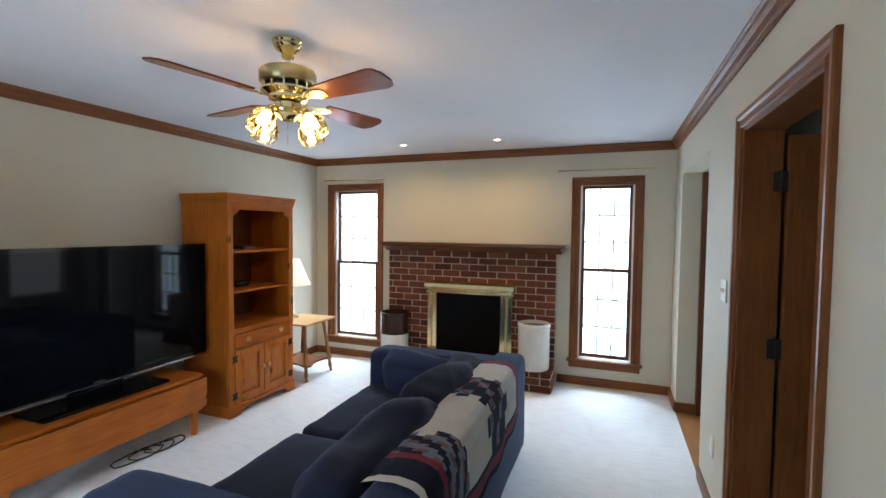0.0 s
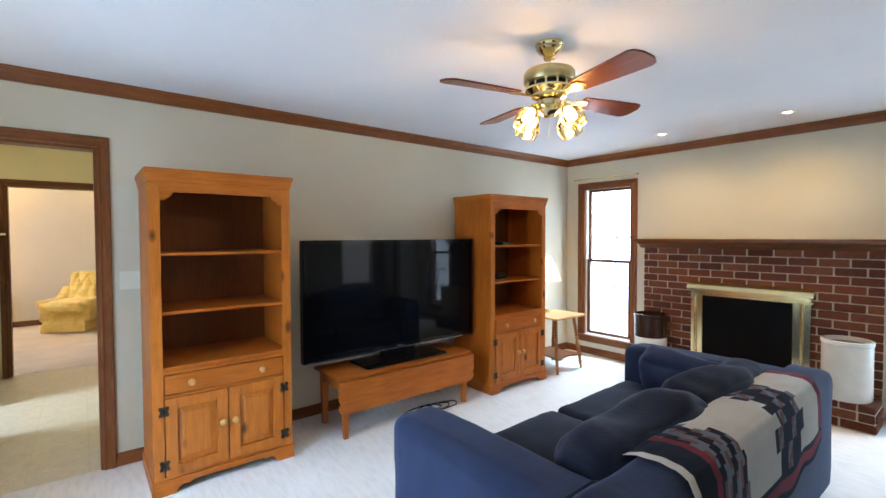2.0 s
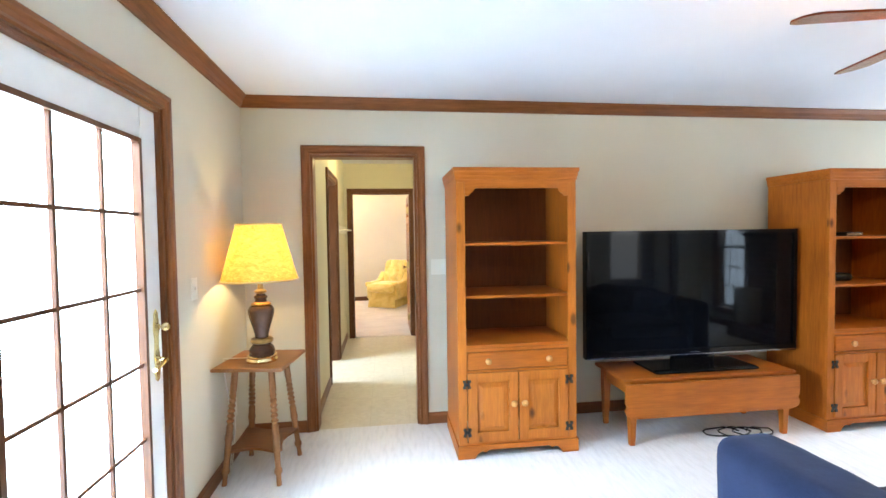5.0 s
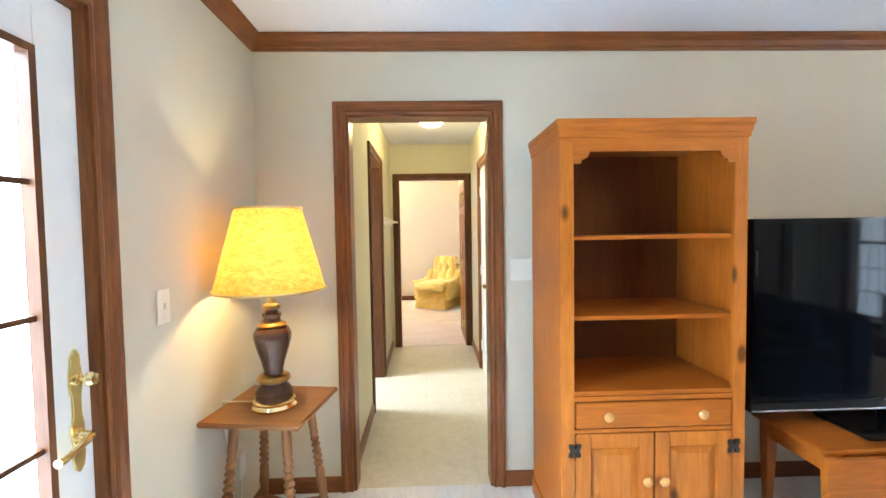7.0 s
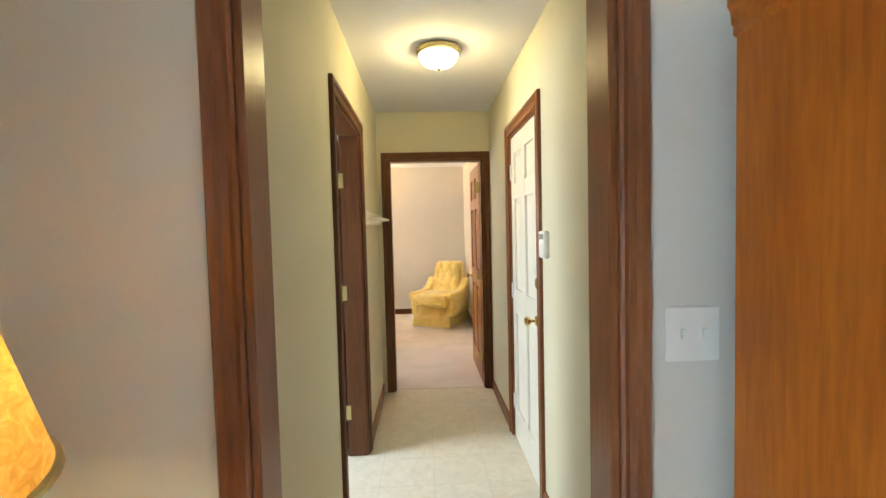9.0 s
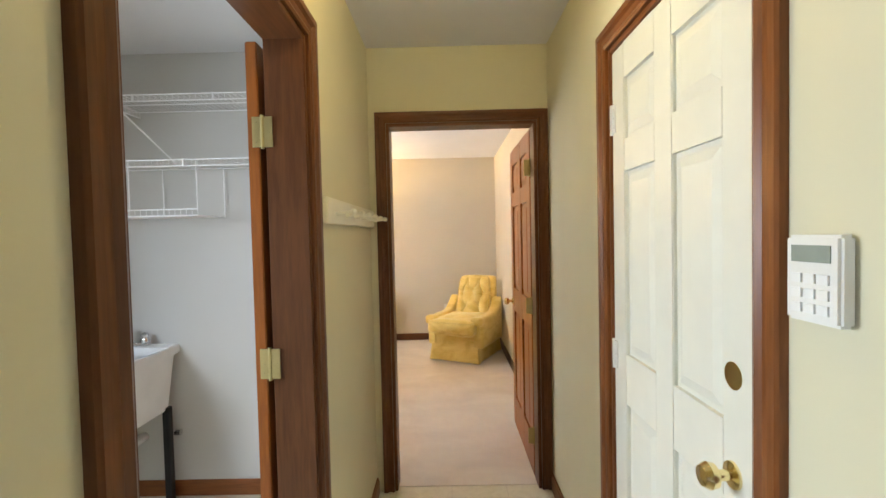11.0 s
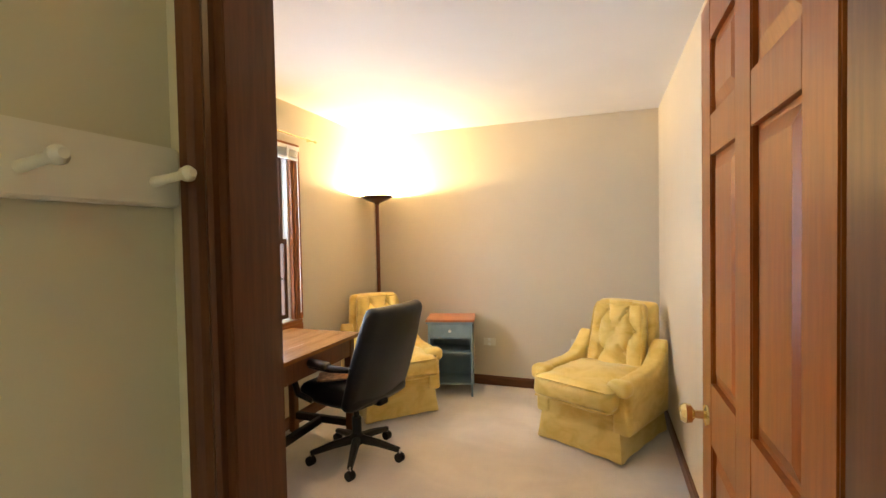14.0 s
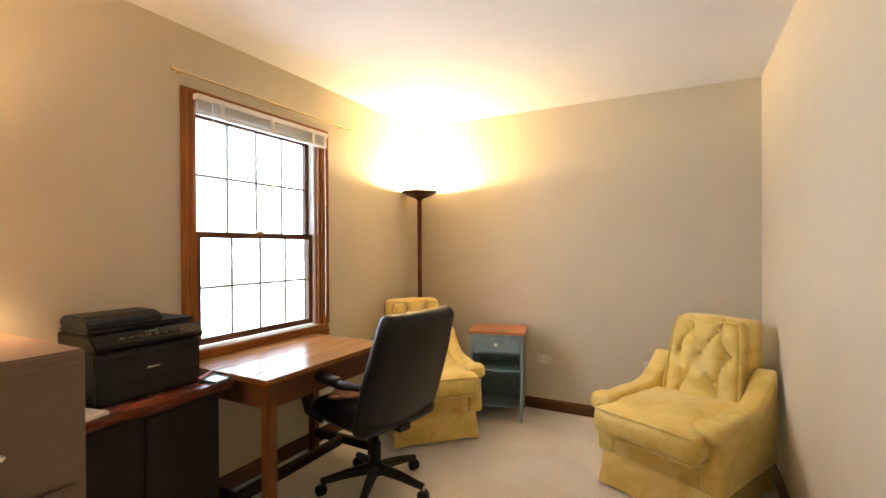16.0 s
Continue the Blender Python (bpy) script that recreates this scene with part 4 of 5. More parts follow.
# lit table lamp
lp = thing("table_lamp", "lit table lamp, brown urn base and glowing parchment shade", "table lamp", pose(-0.611, -0.543, 0.69) @ Matrix.Diagonal((1.064, 1.064, 0.955, 1)))
part("brass_foot", turned([(.082, 0), (.085, .01), (.078, .022), (.08, .03), (.07, .036)], seg=28), BRASS, lp, "polished brass foot", smooth=True)
part("plinth", turned([(.07, .036), (.066, .05), (.07, .06), (.06, .078), (.05, .088), (.05, .098)], seg=28), URN, lp, smooth=True)
part("brass_band", turned([(.05, .098), (.06, .103), (.063, .112), (.058, .122), (.042, .128)], seg=28), AGEDBRASS, lp, "aged brass band", smooth=True)
part("urn", turned([(.036, .128), (.037, .145), (.046, .18), (.06, .222), (.07, .262), (.07, .28), (.06, .298), (.05, .304)], seg=28), URN, lp, "dark brown mottled urn body", smooth=True)
part("collar", turned([(.05, .304), (.056, .31), (.05, .318), (.034, .324)], seg=24), AGEDBRASS, lp, "aged brass collar", smooth=True)
part("neck", turned([(.034, .324), (.03, .335), (.036, .345), (.036, .352), (.024, .36), (.024, .366)], seg=24), URN, lp, smooth=True)
part("socket", turned([(.024, .366), (.033, .374), (.033, .384), (.016, .392), (.014, .44)], seg=24), AGEDBRASS, lp, "aged brass socket", smooth=True)
for o in list(lp.children):
    o.matrix_basis = Matrix.Diagonal((1, 1, 1.16, 1))
bm = bmesh.new()
lathe(bm, [(.205, .512), (.121, .86)], seg=48)
for f in [f for f in bm.faces if len(f.verts) > 4]:
    bm.faces.remove(f)
sh = part("shade", bm, SHADE, lp, "mottled yellow parchment shade", smooth=True)
for rr, z in ((.206, .509), (.122, .856)):
    bm = bmesh.new()
    tube(bm, [(rr * math.cos(a * math.pi / 20), rr * math.sin(a * math.pi / 20), z + .004) for a in range(41)], .006, 6)
    part("shade_trim", bm, OLDBRASS, sh, "brown braid trim")
part("harp", tube(bmesh.new(), [(0, 0, .5), (0, .05, .54), (0, .06, .62), (0, .0, .8)], .003, 6), BRASS, lp)
part("bulb", turned([(.0, .6), (.022, .61), (.032, .64), (.028, .67), (.014, .7), (.014, .72)], seg=14), PLASTIC, lp, smooth=True).visible_shadow = False
cd = single("lamp_cord", tube(bmesh.new(), [(-.68, -.50, .697), (-.853, -.49, .697), (-.856, -.48, .64), (-.845, -.44, .4), (-.85, -.4, .1), (-.83, -.5, .012), (-.80, -.62, .008), (-.82, -.5, .01), (-.845, -.34, .2), (-.85, -.31, .31)], .0035, 6), PLASTIC, "thin white lamp cord hanging down the wall", "cord")

# unlit lamp on the other side table
lp = thing("table_lamp", "brass candlestick table lamp with white pleated shade", "table lamp", pose(4.40, -0.26, 0.6))
part("base", turned([(.07, 0), (.072, .01), (.05, .02), (.02, .035), (.014, .06), (.012, .15), (.018, .17), (.012, .19), (.011, .36)], seg=20), BRASS, lp, smooth=True)
bm = bmesh.new()
lathe(bm, [(.19, .36), (.075, .64)], seg=64)
for f in [f for f in bm.faces if len(f.verts) > 4]:
    bm.faces.remove(f)
for i, v in enumerate(bm.verts):
    k = 1 + (.012 if i % 2 else -.012)
    v.co.x *= k
    v.co.y *= k
part("shade", bm, SHADE_W, lp, "white pleated shade")

# ---- ceiling fan ----
fan = thing("ceiling_fan", "brass ceiling fan with reddish wood blades and four lit lamps", "ceiling fan", pose(*FAN) @ Matrix.Diagonal((1, 1, 0.94, 1)))
part("canopy", turned([(.068, 0), (.07, -.012), (.062, -.022), (.064, -.03), (.056, -.045), (.036, -.058), (.026, -.07), (.03, -.078), (.022, -.09), (.009, -.095)], seg=32), BRASS, fan, smooth=True)
part("downrod", turned([(.009, -.095), (.009, -.14)], seg=12), STEEL, fan)
part("motor_housing", turned([(.03, -.136), (.1, -.14), (.118, -.148), (.126, -.16), (.126, -.205), (.121, -.211), (.1, -.213)], seg=40), OLDBRASS, fan, "brushed brass motor housing", smooth=True)
part("housing_gap", turned([(.1, -.213), (.1, -.238)], seg=32), BLACK, fan, "black vented gap", smooth=True)
for k in range(12):
    a = math.pi * k / 6
    part("vent_rib", tube(bmesh.new(), [(.104 * math.cos(a), .104 * math.sin(a), -.212), (.104 * math.cos(a), .104 * math.sin(a), -.239)], .005, 6), BRASS, fan)
part("lower_housing", turned([(.1, -.238), (.118, -.241), (.118, -.25), (.1, -.262), (.085, -.27), (.085, -.285), (.05, -.3)], seg=40), BRASS, fan, "polished brass lower housing", smooth=True)
part("switch_housing", turned([(.05, -.3), (.06, -.305), (.06, -.33), (.075, -.34), (.07, -.36), (.04, -.372), (.03, -.385), (.0, -.39)], seg=28), BRASS, fan, smooth=True)
for k in range(4):
    a = radians(77 + 90 * k)
    tw = Matrix.Rotation(a, 4, "Z") @ Matrix.Translation((0, 0, -.283)) @ Matrix.Rotation(radians(-12), 4, "X")
    bm = prism(bmesh.new(), [(.2, -.052), (.36, -.064), (.545, -.076), (.572, -.066), (.592, -.03), (.592, .03), (.572, .066), (.545, .076), (.36, .064), (.2, .052)], -.004, .004, "z")
    bl = part("blade", bm, BLADE, fan, bevel=0.002)
    bl.matrix_basis = tw
    bm = prism(bmesh.new(), [(.075, -.016), (.14, -.012), (.19, -.035), (.235, -.03), (.25, 0), (.235, .03), (.19, .035), (.14, .012), (.075, .016)], -.01, -.0045, "z")
    part("blade_iron", bm, BRASS, bl, "cast brass blade iron")
for k, ang in enumerate((84, 174, 264, 354)):
    a = radians(ang)
    m = Matrix.Rotation(a, 4, "Z")
    arm = part("lamp_arm", tube(bmesh.new(), [(.05, 0, -.345), (.085, 0, -.34), (.105, 0, -.352), (.115, 0, -.375)], [.011, .011, .014, .02], 10), BRASS, fan, smooth=True)
    arm.matrix_basis = m
    tilt = Matrix.Translation((.115, 0, -.37)) @ Matrix.Rotation(radians(-32), 4, "Y")
    bm = bmesh.new()
    lathe(bm, [(.028, 0), (.054, -.035), (.062, -.075), (.052, -.11), (.05, -.112)], seg=6)
    for f in [f for f in bm.faces if len(f.verts) > 4]:
        bm.faces.remove(f)
    bmesh.ops.transform(bm, matrix=tilt, verts=bm.verts)
    s = part("glass_shade", bm, BEVELGLASS, arm, "bevelled amber glass shade with brass ribs")
    s.visible_shadow = False
    bm = bmesh.new()
    for i in range(6):
        b = 2 * math.pi * i / 6
        tube(bm, [tilt @ Vector((r * math.cos(b), r * math.sin(b), z)) for r, z in ((.029, 0), (.055, -.035), (.063, -.075), (.053, -.11))], .0022, 5)
    for rr, zz in ((.063, -.075), (.053, -.11)):
        tube(bm, [tilt @ Vector((rr * math.cos(2 * math.pi * i / 6), rr * math.sin(2 * math.pi * i / 6), zz)) for i in range(7)], .0022, 5)
    part("shade_frame", bm, BRASS, arm)
    bm = turned([(.012, -.01), (.016, -.025), (.024, -.05), (.02, -.07), (0, -.08)], seg=16)
    bmesh.ops.transform(bm, matrix=tilt, verts=bm.verts)
    part("bulb", bm, GLOW, arm, "lit bulb", smooth=True).visible_shadow = False
part("pull_chain", tube(bmesh.new(), [(.02, .02, -.38), (.02, .02, -.5)], .0012, 5), BRASS, fan)

for x, y in ((4.60, -2.46), (4.59, -1.49)):
    s = thing("recessed_light", "small lit recessed ceiling spot with white ring", "ceiling light", pose(x, y, H), "recessed ceiling spots")
    part("trim_ring", turned([(.032, -.0005), (.032, -.004), (.05, -.006), (.055, -.0005)], seg=28), WHITE, s, smooth=True)
    part("lens", turned([(.031, -.0015), (.02, -.003), (0, -.004)], seg=20), SPOT, s, "lit lens")

# ---- sofa ----
SX0, SX1, SY0, SY1 = 1.355, 3.60, -2.95, -1.80
sofa = thing("sofa", "navy blue upholstered sofa with loose back cushions", "sofa", pose((SX0 + SX1) / 2, (SY0 + SY1) / 2, 0))
L, D = (SX1 - SX0) / 2, (SY1 - SY0) / 2
part("base", soft(bmesh.new(), (0, .02, .17), (2 * L - .1, 2 * D - .12, .3), .03, n=8), NAVY2, sofa, smooth=True)
for s in (-1, 1):
    part("arm", soft(bmesh.new(), (s * (L - .13), .0, .345), (.26, 2 * D - .01, .65), .065, (0, 0, .008), 18, .006), NAVY2, sofa, smooth=True)
part("back_frame", soft(bmesh.new(), (0, -D + .1125, .37), (2 * L, .225, .68), .06, (0, 0, .008), 18, .006), NAVY2, sofa, smooth=True)
for s in (-1, 1):
    part("seat_cushion", soft(bmesh.new(), (s * .42, .06, .36), (.83, .92, .16), .05, (0, .015, .03), 18, .011), NAVY, sofa, smooth=True)
def slump(k, sag):
    def f(p):
        u = max(0, p.z - .42)
        return (p.x, p.y - u * k + .05 * math.sin(p.x * 7 + sag) * u, p.z + sag * .02 * math.sin(p.x * 5.5) + .012 * math.sin(p.x * 13 + p.y * 9))
    return f
for s in (-1, 1):
    part("back_cushion", soft(bmesh.new(), (s * .43, -D + .375, .555), (.86, .27, .38), .10, (.015, .05, .02), 26, .022, slump(.14, s)), NAVY, sofa, "slumped navy back cushion", smooth=True)
def throw(c, s, ang, wr):
    bm = soft(bmesh.new(), (0, 0, 0), s, .07, (0, .05, .01), 14, wr)
    bmesh.ops.transform(bm, matrix=pose(*c, -24, 0, ang), verts=bm.verts)
    return bm
part("ribbed_bolster", throw((L - .36, .06, .55), (.62, .2, .32), 80, .02), NAVY2, sofa, "ribbed navy loose cushion", smooth=True)
part("arm_seam", tube(bmesh.new(), [(-L + .003, -D + .235, .3), (-L + .003, -D + .235, .6), (-L + .03, -D + .235, .66), (-L + .07, -D + .235, .676), (-L + .2, -D + .235, .676), (-L + .24, -D + .235, .66), (-L + .262, -D + .235, .6)], .006, 6), NAVY, sofa)
for sx in (-1, 1):
    for sy in (-1, 1):
        part("foot", turned([(.025, 0), (.03, .04)], (sx * (L - .12), sy * (D - .12), 0), 12), BLACK, sofa)

# patchwork quilt over the sofa back
QX0, QX1 = 1.73, 3.22
prof = [(.02, .46), (.03, .56), (.025, .65), (.0, .705), (-.05, .722), (-.12, .728), (-.18, .723), (-.214, .704), (-.237, .655), (-.243, .56), (-.246, .46), (-.248, .36)]
fine = []
for (a, b), (c, d) in zip(prof, prof[1:]):
    for k in range(4):
        fine.append((a + (c - a) * k / 4, b + (d - b) * k / 4))
fine.append(prof[-1])
NX = 72
bm = bmesh.new()
grid = []
y_in = SY0 + .234
for i in range(NX + 1):
    x = QX0 + (QX1 - QX0) * i / NX
    drop = .03 * math.sin(i * .11) + .02 * math.sin(i * .37)
    row = []
    for j, (py, pz) in enumerate(fine):
        w = noise.noise(Vector((x * 7, j * .25, 3))) * .006
        zz = pz + w
        if j > 36:
            zz += drop * (j - 36) / 10
        row.append(bm.verts.new((x, y_in + py - (.004 if j > 24 else 0) + w * .5, zz + .006)))
    grid.append(row)
rng = random.Random(4)
# step heights of the jagged patch edges
def jag(j, seed, amp=3):
    return int(amp * abs(math.sin(j // 4 * 1.7 + seed)) + (j // 4 % 2))
for i in range(NX):
    for j in range(len(fine) - 1):
        f = bm.faces.new((grid[i][j], grid[i + 1][j], grid[i + 1][j + 1], grid[i][j + 1]))
        f.smooth = True
        jj = j
        if jj >= len(fine) - 5:
            f.material_index = 2 if (jj in (len(fine) - 4, len(fine) - 3)) else 1
        elif i < 2:
            f.material_index = 0
        elif i < 8:
            f.material_index = 1
        elif i < 10:
            f.material_index = 2
        elif i < 14 + jag(j, 0) + (j // 6):
            f.material_index = 1 if (i + j // 3) % 5 < 2 else (4 if (i * 3 + j // 2) % 7 < 2 else 3)
        elif i < 41 + jag(j, 2) - (j // 8):
            f.material_index = 0
        elif i < 57 - jag(j, 5):
            f.material_index = 1 if (i // 3 + j // 4) % 3 else (4 if (i + j) % 4 < 2 else 3)
        elif i < 69:
            f.material_index = 0
        else:
            f.material_index = 2
ext = bmesh.ops.solidify(bm, geom=list(bm.faces), thickness=-0.008)
single("quilt", bm, [QCREAM, NAVY, QRED, QGREY, QPLUM], "folded patchwork quilt, cream navy and crimson, over sofa back", "quilt")

# ---- fireplace ----
FX, FY0, FY1, FZ = 5.07, -2.98, -1.085, 1.335
fp = tagged(thing("fireplace", "red brick fireplace with wooden mantel and raised hearth", "fireplace", pose(5.19, (FY0 + FY1) / 2, 0)))
ox, oy = 5.19, (FY0 + FY1) / 2
BW, BH = .205, .0715
FBY0, FBY1, FBZ, HZ = -2.41, -1.69, .885, .2
part("mortar_bed", boxes(*[(FX + .006 - ox, -.001, a - oy, b - oy, c, d) for a, b, c, d in ((FY0 + .006, FBY0, HZ, FZ), (FBY1, FY1 - .006, HZ, FZ), (FBY0, FBY1, FBZ, FZ))]), MORTAR, fp)
part("hearth_mortar", boxes((4.766 - ox, FX - ox, FY0 + .006 - oy, FY1 - .006 - oy, 0, HZ - .006)), MORTAR, fp)
part("firebox", boxes((FX + .1 - ox, FX + .11 - ox, FBY0 - oy, FBY1 - oy, HZ, FBZ)), SOOT_SHADE, fp, "black sooty firebox")
mh = part("mantel_shelf", boxes((4.955 - ox, -.002, -3.07 - oy, -1.03 - oy, 1.4, 1.43)), TRIM_DK["y"], fp, "dark stained wooden mantel shelf", 0.005)
pm = [(FX - ox + .0, 1.335), (FX - .02 - ox, 1.335), (FX - .03 - ox, 1.35), (FX - .06 - ox, 1.37), (FX - .085 - ox, 1.385), (FX - .09 - ox, 1.4), (-.002, 1.4), (-.002, 1.336)]
part("mantel_moulding", prism(bmesh.new(), pm, FY0 - .045 - oy, FY1 + .03 - oy, "y"), TRIM_DK["y"], fp)
for a, b, c, d, lb in ((-2.535, -2.41, HZ, .9, "side"), (-1.69, -1.585, HZ, .9, "side"), (-2.535, -1.6, .9, 1.015, "hood")):
    part("brass_surround_" + lb, boxes((FX - .03 - ox, FX - .002 - ox, a - oy, b - oy, c, d)), BRASS, fp, "polished brass firebox surround", 0.006)
hood = [(FX - .031, 1.015), (FX - .05, 1.012), (FX - .085, .985), (FX - .1, .95), (FX - .1, .938), (FX - .09, .935), (FX - .06, .96), (FX - .031, .965)]
part("brass_hood_canopy", prism(bmesh.new(), [(x - ox, z) for x, z in hood], -2.565 - oy, -1.57 - oy, "y"), BRASS, fp, "polished brass hood over the firebox", 0.003)
part("brass_hood_lip", boxes((FX - .06 - ox, FX - .03 - ox, -2.56 - oy, -1.575 - oy, .882, .902)), BRASS, fp, "polished brass lip", 0.005)
for sy_ in (-2.478, -1.632):
    part("brass_bead", tube(bmesh.new(), [(FX - .036 - ox, sy_ - oy, HZ + .01), (FX - .036 - ox, sy_ - oy, .88)], .012, 10), BRASS, fp, smooth=True)
part("fire_screen", boxes((FX - .012 - ox, FX - .006 - ox, FBY0 - oy, FBY1 - oy, HZ, FBZ)), plain("black_mesh_screen", (0.006, 0.006, 0.007), 0.9, spec=0.08), fp, "black fire screen")


def crock(name, at, r, h, mat_low, mat_top, split, label):
    c = thing(name, label, "crock", pose(*at))
    part("body", turned([(r * .94, 0), (r, .015), (r, split), ], seg=36), mat_low, c, smooth=True)
    bm = bmesh.new()
    lathe(bm, [(r, split), (r * 1.0, h - .035), (r * 1.04, h - .03), (r * 1.04, h - .004), (r * 1.0, h), (r * .93, h), (r * .92, split + .02), (0, split + .02)], seg=36)
    for f in [f for f in bm.faces if len(f.verts) > 4]:
        bm.faces.remove(f)
    part("rim", bm, mat_top, c, smooth=True)
    part("interior", turned([(r * .9, split + .022), (r * .9, h * .86), (0, h * .86)], seg=28), BROWNGLAZE, c, "dark glazed inside")
    return c


crock("stoneware_crock", (4.90, -2.79, HZ + .003), .155, .455, STONEWARE, STONEWARE, .4, "tall white stoneware crock standing on the hearth")
crock("stoneware_crock", (4.90, -1.25, HZ + .003), .155, .455, STONEWARE, BROWNGLAZE, .22, "stoneware crock, brown glazed above and white below")

# ---- hall ----
hl = thing("ceiling_light", "lit flush ceiling light, brass rim and opal bowl", "ceiling light", pose(0.085, 1.64, H))
part("brass_rim", turned([(.12, -.0005), (.128, -.01), (.126, -.028), (.11, -.036)], seg=36), OLDBRASS, hl, smooth=True)
ob = part("bowl", turned([(.112, -.034), (.105, -.058), (.08, -.085), (.04, -.1), (0, -.104)], seg=36), OPAL, hl, "glowing opal glass bowl", smooth=True)
ob.visible_shadow = False
part("finial", turned([(.01, -.1), (.012, -.11), (.006, -.12), (0, -.124)], seg=12), BRASS, hl, smooth=True)

pr = thing("peg_rail", "cream painted peg rail with six wooden pegs", "peg rail", pose(-0.41, 2.43, 1.505))
part("board", boxes((.001, .02, -.40, .553, -.045, .045)), CREAM, pr, bevel=0.004)
for i, y in enumerate((-.29, -.13, .03, .19, .35, .51)):
    d = Vector((1, 0, .12)).normalized()
    pts = [Vector((.018, y, -.01)) + d * u for u in (0, .03, .055, .062, .07, .078)]
    part("peg", tube(bmesh.new(), pts, [.008, .0065, .0065, .0105, .0115, .006], 12), CREAM, pr, "cream turned peg", smooth=True)

# ---- laundry ----
def wire_shelf(at, length, depth, turn, label, lip=True):
    r = thing("wire_shelf", label, "wire shelf", pose(*at, 0, 0, turn), "laundry wire shelves")
    for y, z in ((-.005, 0), (-depth, 0), (-depth, -.03), (-depth * .5, -.004)):
        part("rail", tube(bmesh.new(), [(0, y, z), (length, y, z)], .0032, 6), WIRE, r)
    n = int(length / .027)
    bm = bmesh.new()
    for i in range(n + 1):
        x = length * i / n
        tube(bm, [(x, 0, .003), (x, -depth, .003), (x, -depth - .001, -.03)], .0013, 4)
    tagged(part("wire_mesh", bm, WIRE, r, "fine cross wires"), kind="stuff")
    for i in (0.15, .5, .85):
        part("front_clip", boxes((length * i - .004, length * i + .004, -depth - .004, -depth + .004, -.032, .004)), WIRE, r)
    return r


wire_shelf((-1.64, 2.98, 2.11), 1.1, .3, 0, "white coated wire shelf on the laundry wall")
wire_shelf((-1.945, 2.0, 2.11), .98, .3, 90, "white coated wire shelf along the side wall")
ws = wire_shelf((-1.945, 2.98, 1.80), 1.40, .3, 0, "white coated wire shelf with a hanging basket")
part("brace", tube(bmesh.new(), [(.36, -.28, .28), (.50, -.005, .02)], .004, 6), WIRE, ws)
bk = thing("wire_basket", "white wire rack hanging under the shelf", "wire rack", pose(-1.945, 2.98, 1.80))
for z in (-.235, -.265):
    part("basket_rail", tube(bmesh.new(), [(.0, -.28, z), (.75, -.28, z)], .0035, 6), WIRE, bk)
bm = bmesh.new()
for i in range(28):
    x = .75 * i / 27
    tube(bm, [(x, -.005, -.265), (x, -.28, -.265), (x, -.28, -.235)], .0016, 4)
tagged(part("basket_mesh", bm, WIRE, bk, "fine basket wires"), kind="stuff")
for x in (.0, .42, .75):
    part("hanger", tube(bmesh.new(), [(x, -.28, -.005), (x, -.28, -.24)], .003, 6), WIRE, bk)
    part("hanger", tube(bmesh.new(), [(x, -.015, -.005), (x, -.015, -.265)], .003, 6), WIRE, bk)

sk = thing("utility_sink", "white plastic utility sink on dark legs", "sink", pose(-1.715, 2.68, 0))
bm = bmesh.new()
def ringv(hx, hy, z):
    return [bm.verts.new((sx * hx, sy * hy, z)) for sx, sy in ((-1, -1), (1, -1), (1, 1), (-1, 1))]
rs = [ringv(.19, .25, .5), ringv(.215, .285, .80), ringv(.235, .305, .80), ringv(.235, .305, .845), ringv(.205, .275, .845), ringv(.18, .24, .53)]
for p, q in zip(rs, rs[1:]):
    for k in range(4):
        bm.faces.new((p[k], p[(k + 1) % 4], q[(k + 1) % 4], q[k]))
bm.faces.new(rs[0]), bm.faces.new(rs[-1])
part("basin", bm, SINKP, sk, "white moulded plastic basin", 0.006, True)
part("deck", boxes((-.234, .234, .2, .304, .81, .85)), SINKP, sk, bevel=0.006)
for sx in (-1, 1):
    for sy in (-1, 1):
        part("leg", boxes((sx * .19 - .018, sx * .19 + .018, sy * .24 - .018, sy * .24 + .018, -.004, .52)), BLACK, sk, bevel=0.003)
part("drain", tube(bmesh.new(), [(0, 0, .5), (0, 0, .36), (.02, .05, .3), (.03, .12, .33), (.03, .2, .34), (.03, .29, .34)], .022, 12), SINKP, sk, "white plastic trap", smooth=True)
fc = part("faucet", tube(bmesh.new(), [(0, .25, .85), (0, .25, .93), (-.01, .22, .96), (-.04, .1, .985), (-.05, .04, .98), (-.05, .03, .955)], [.013, .012, .009, .008, .008, .009], 12), STEEL, sk, "chrome faucet", smooth=True)
part("faucet_base", soft(bmesh.new(), (0, .25, .86), (.2, .05, .022), .01, n=5), STEEL, sk, smooth=True)
for x in (-.08, .08):
    part("tap_handle", turned([(.02, .87), (.022, .885), (.014, .9), (.02, .915), (.012, .925), (0, .926)], (x, .25, 0), 14), STEEL, sk, smooth=True)
part("stop_valve", turned([(.018, 0), (.018, .03), (0, .032)], (.2, .29, .36), 12, "x"), STEEL, sk)

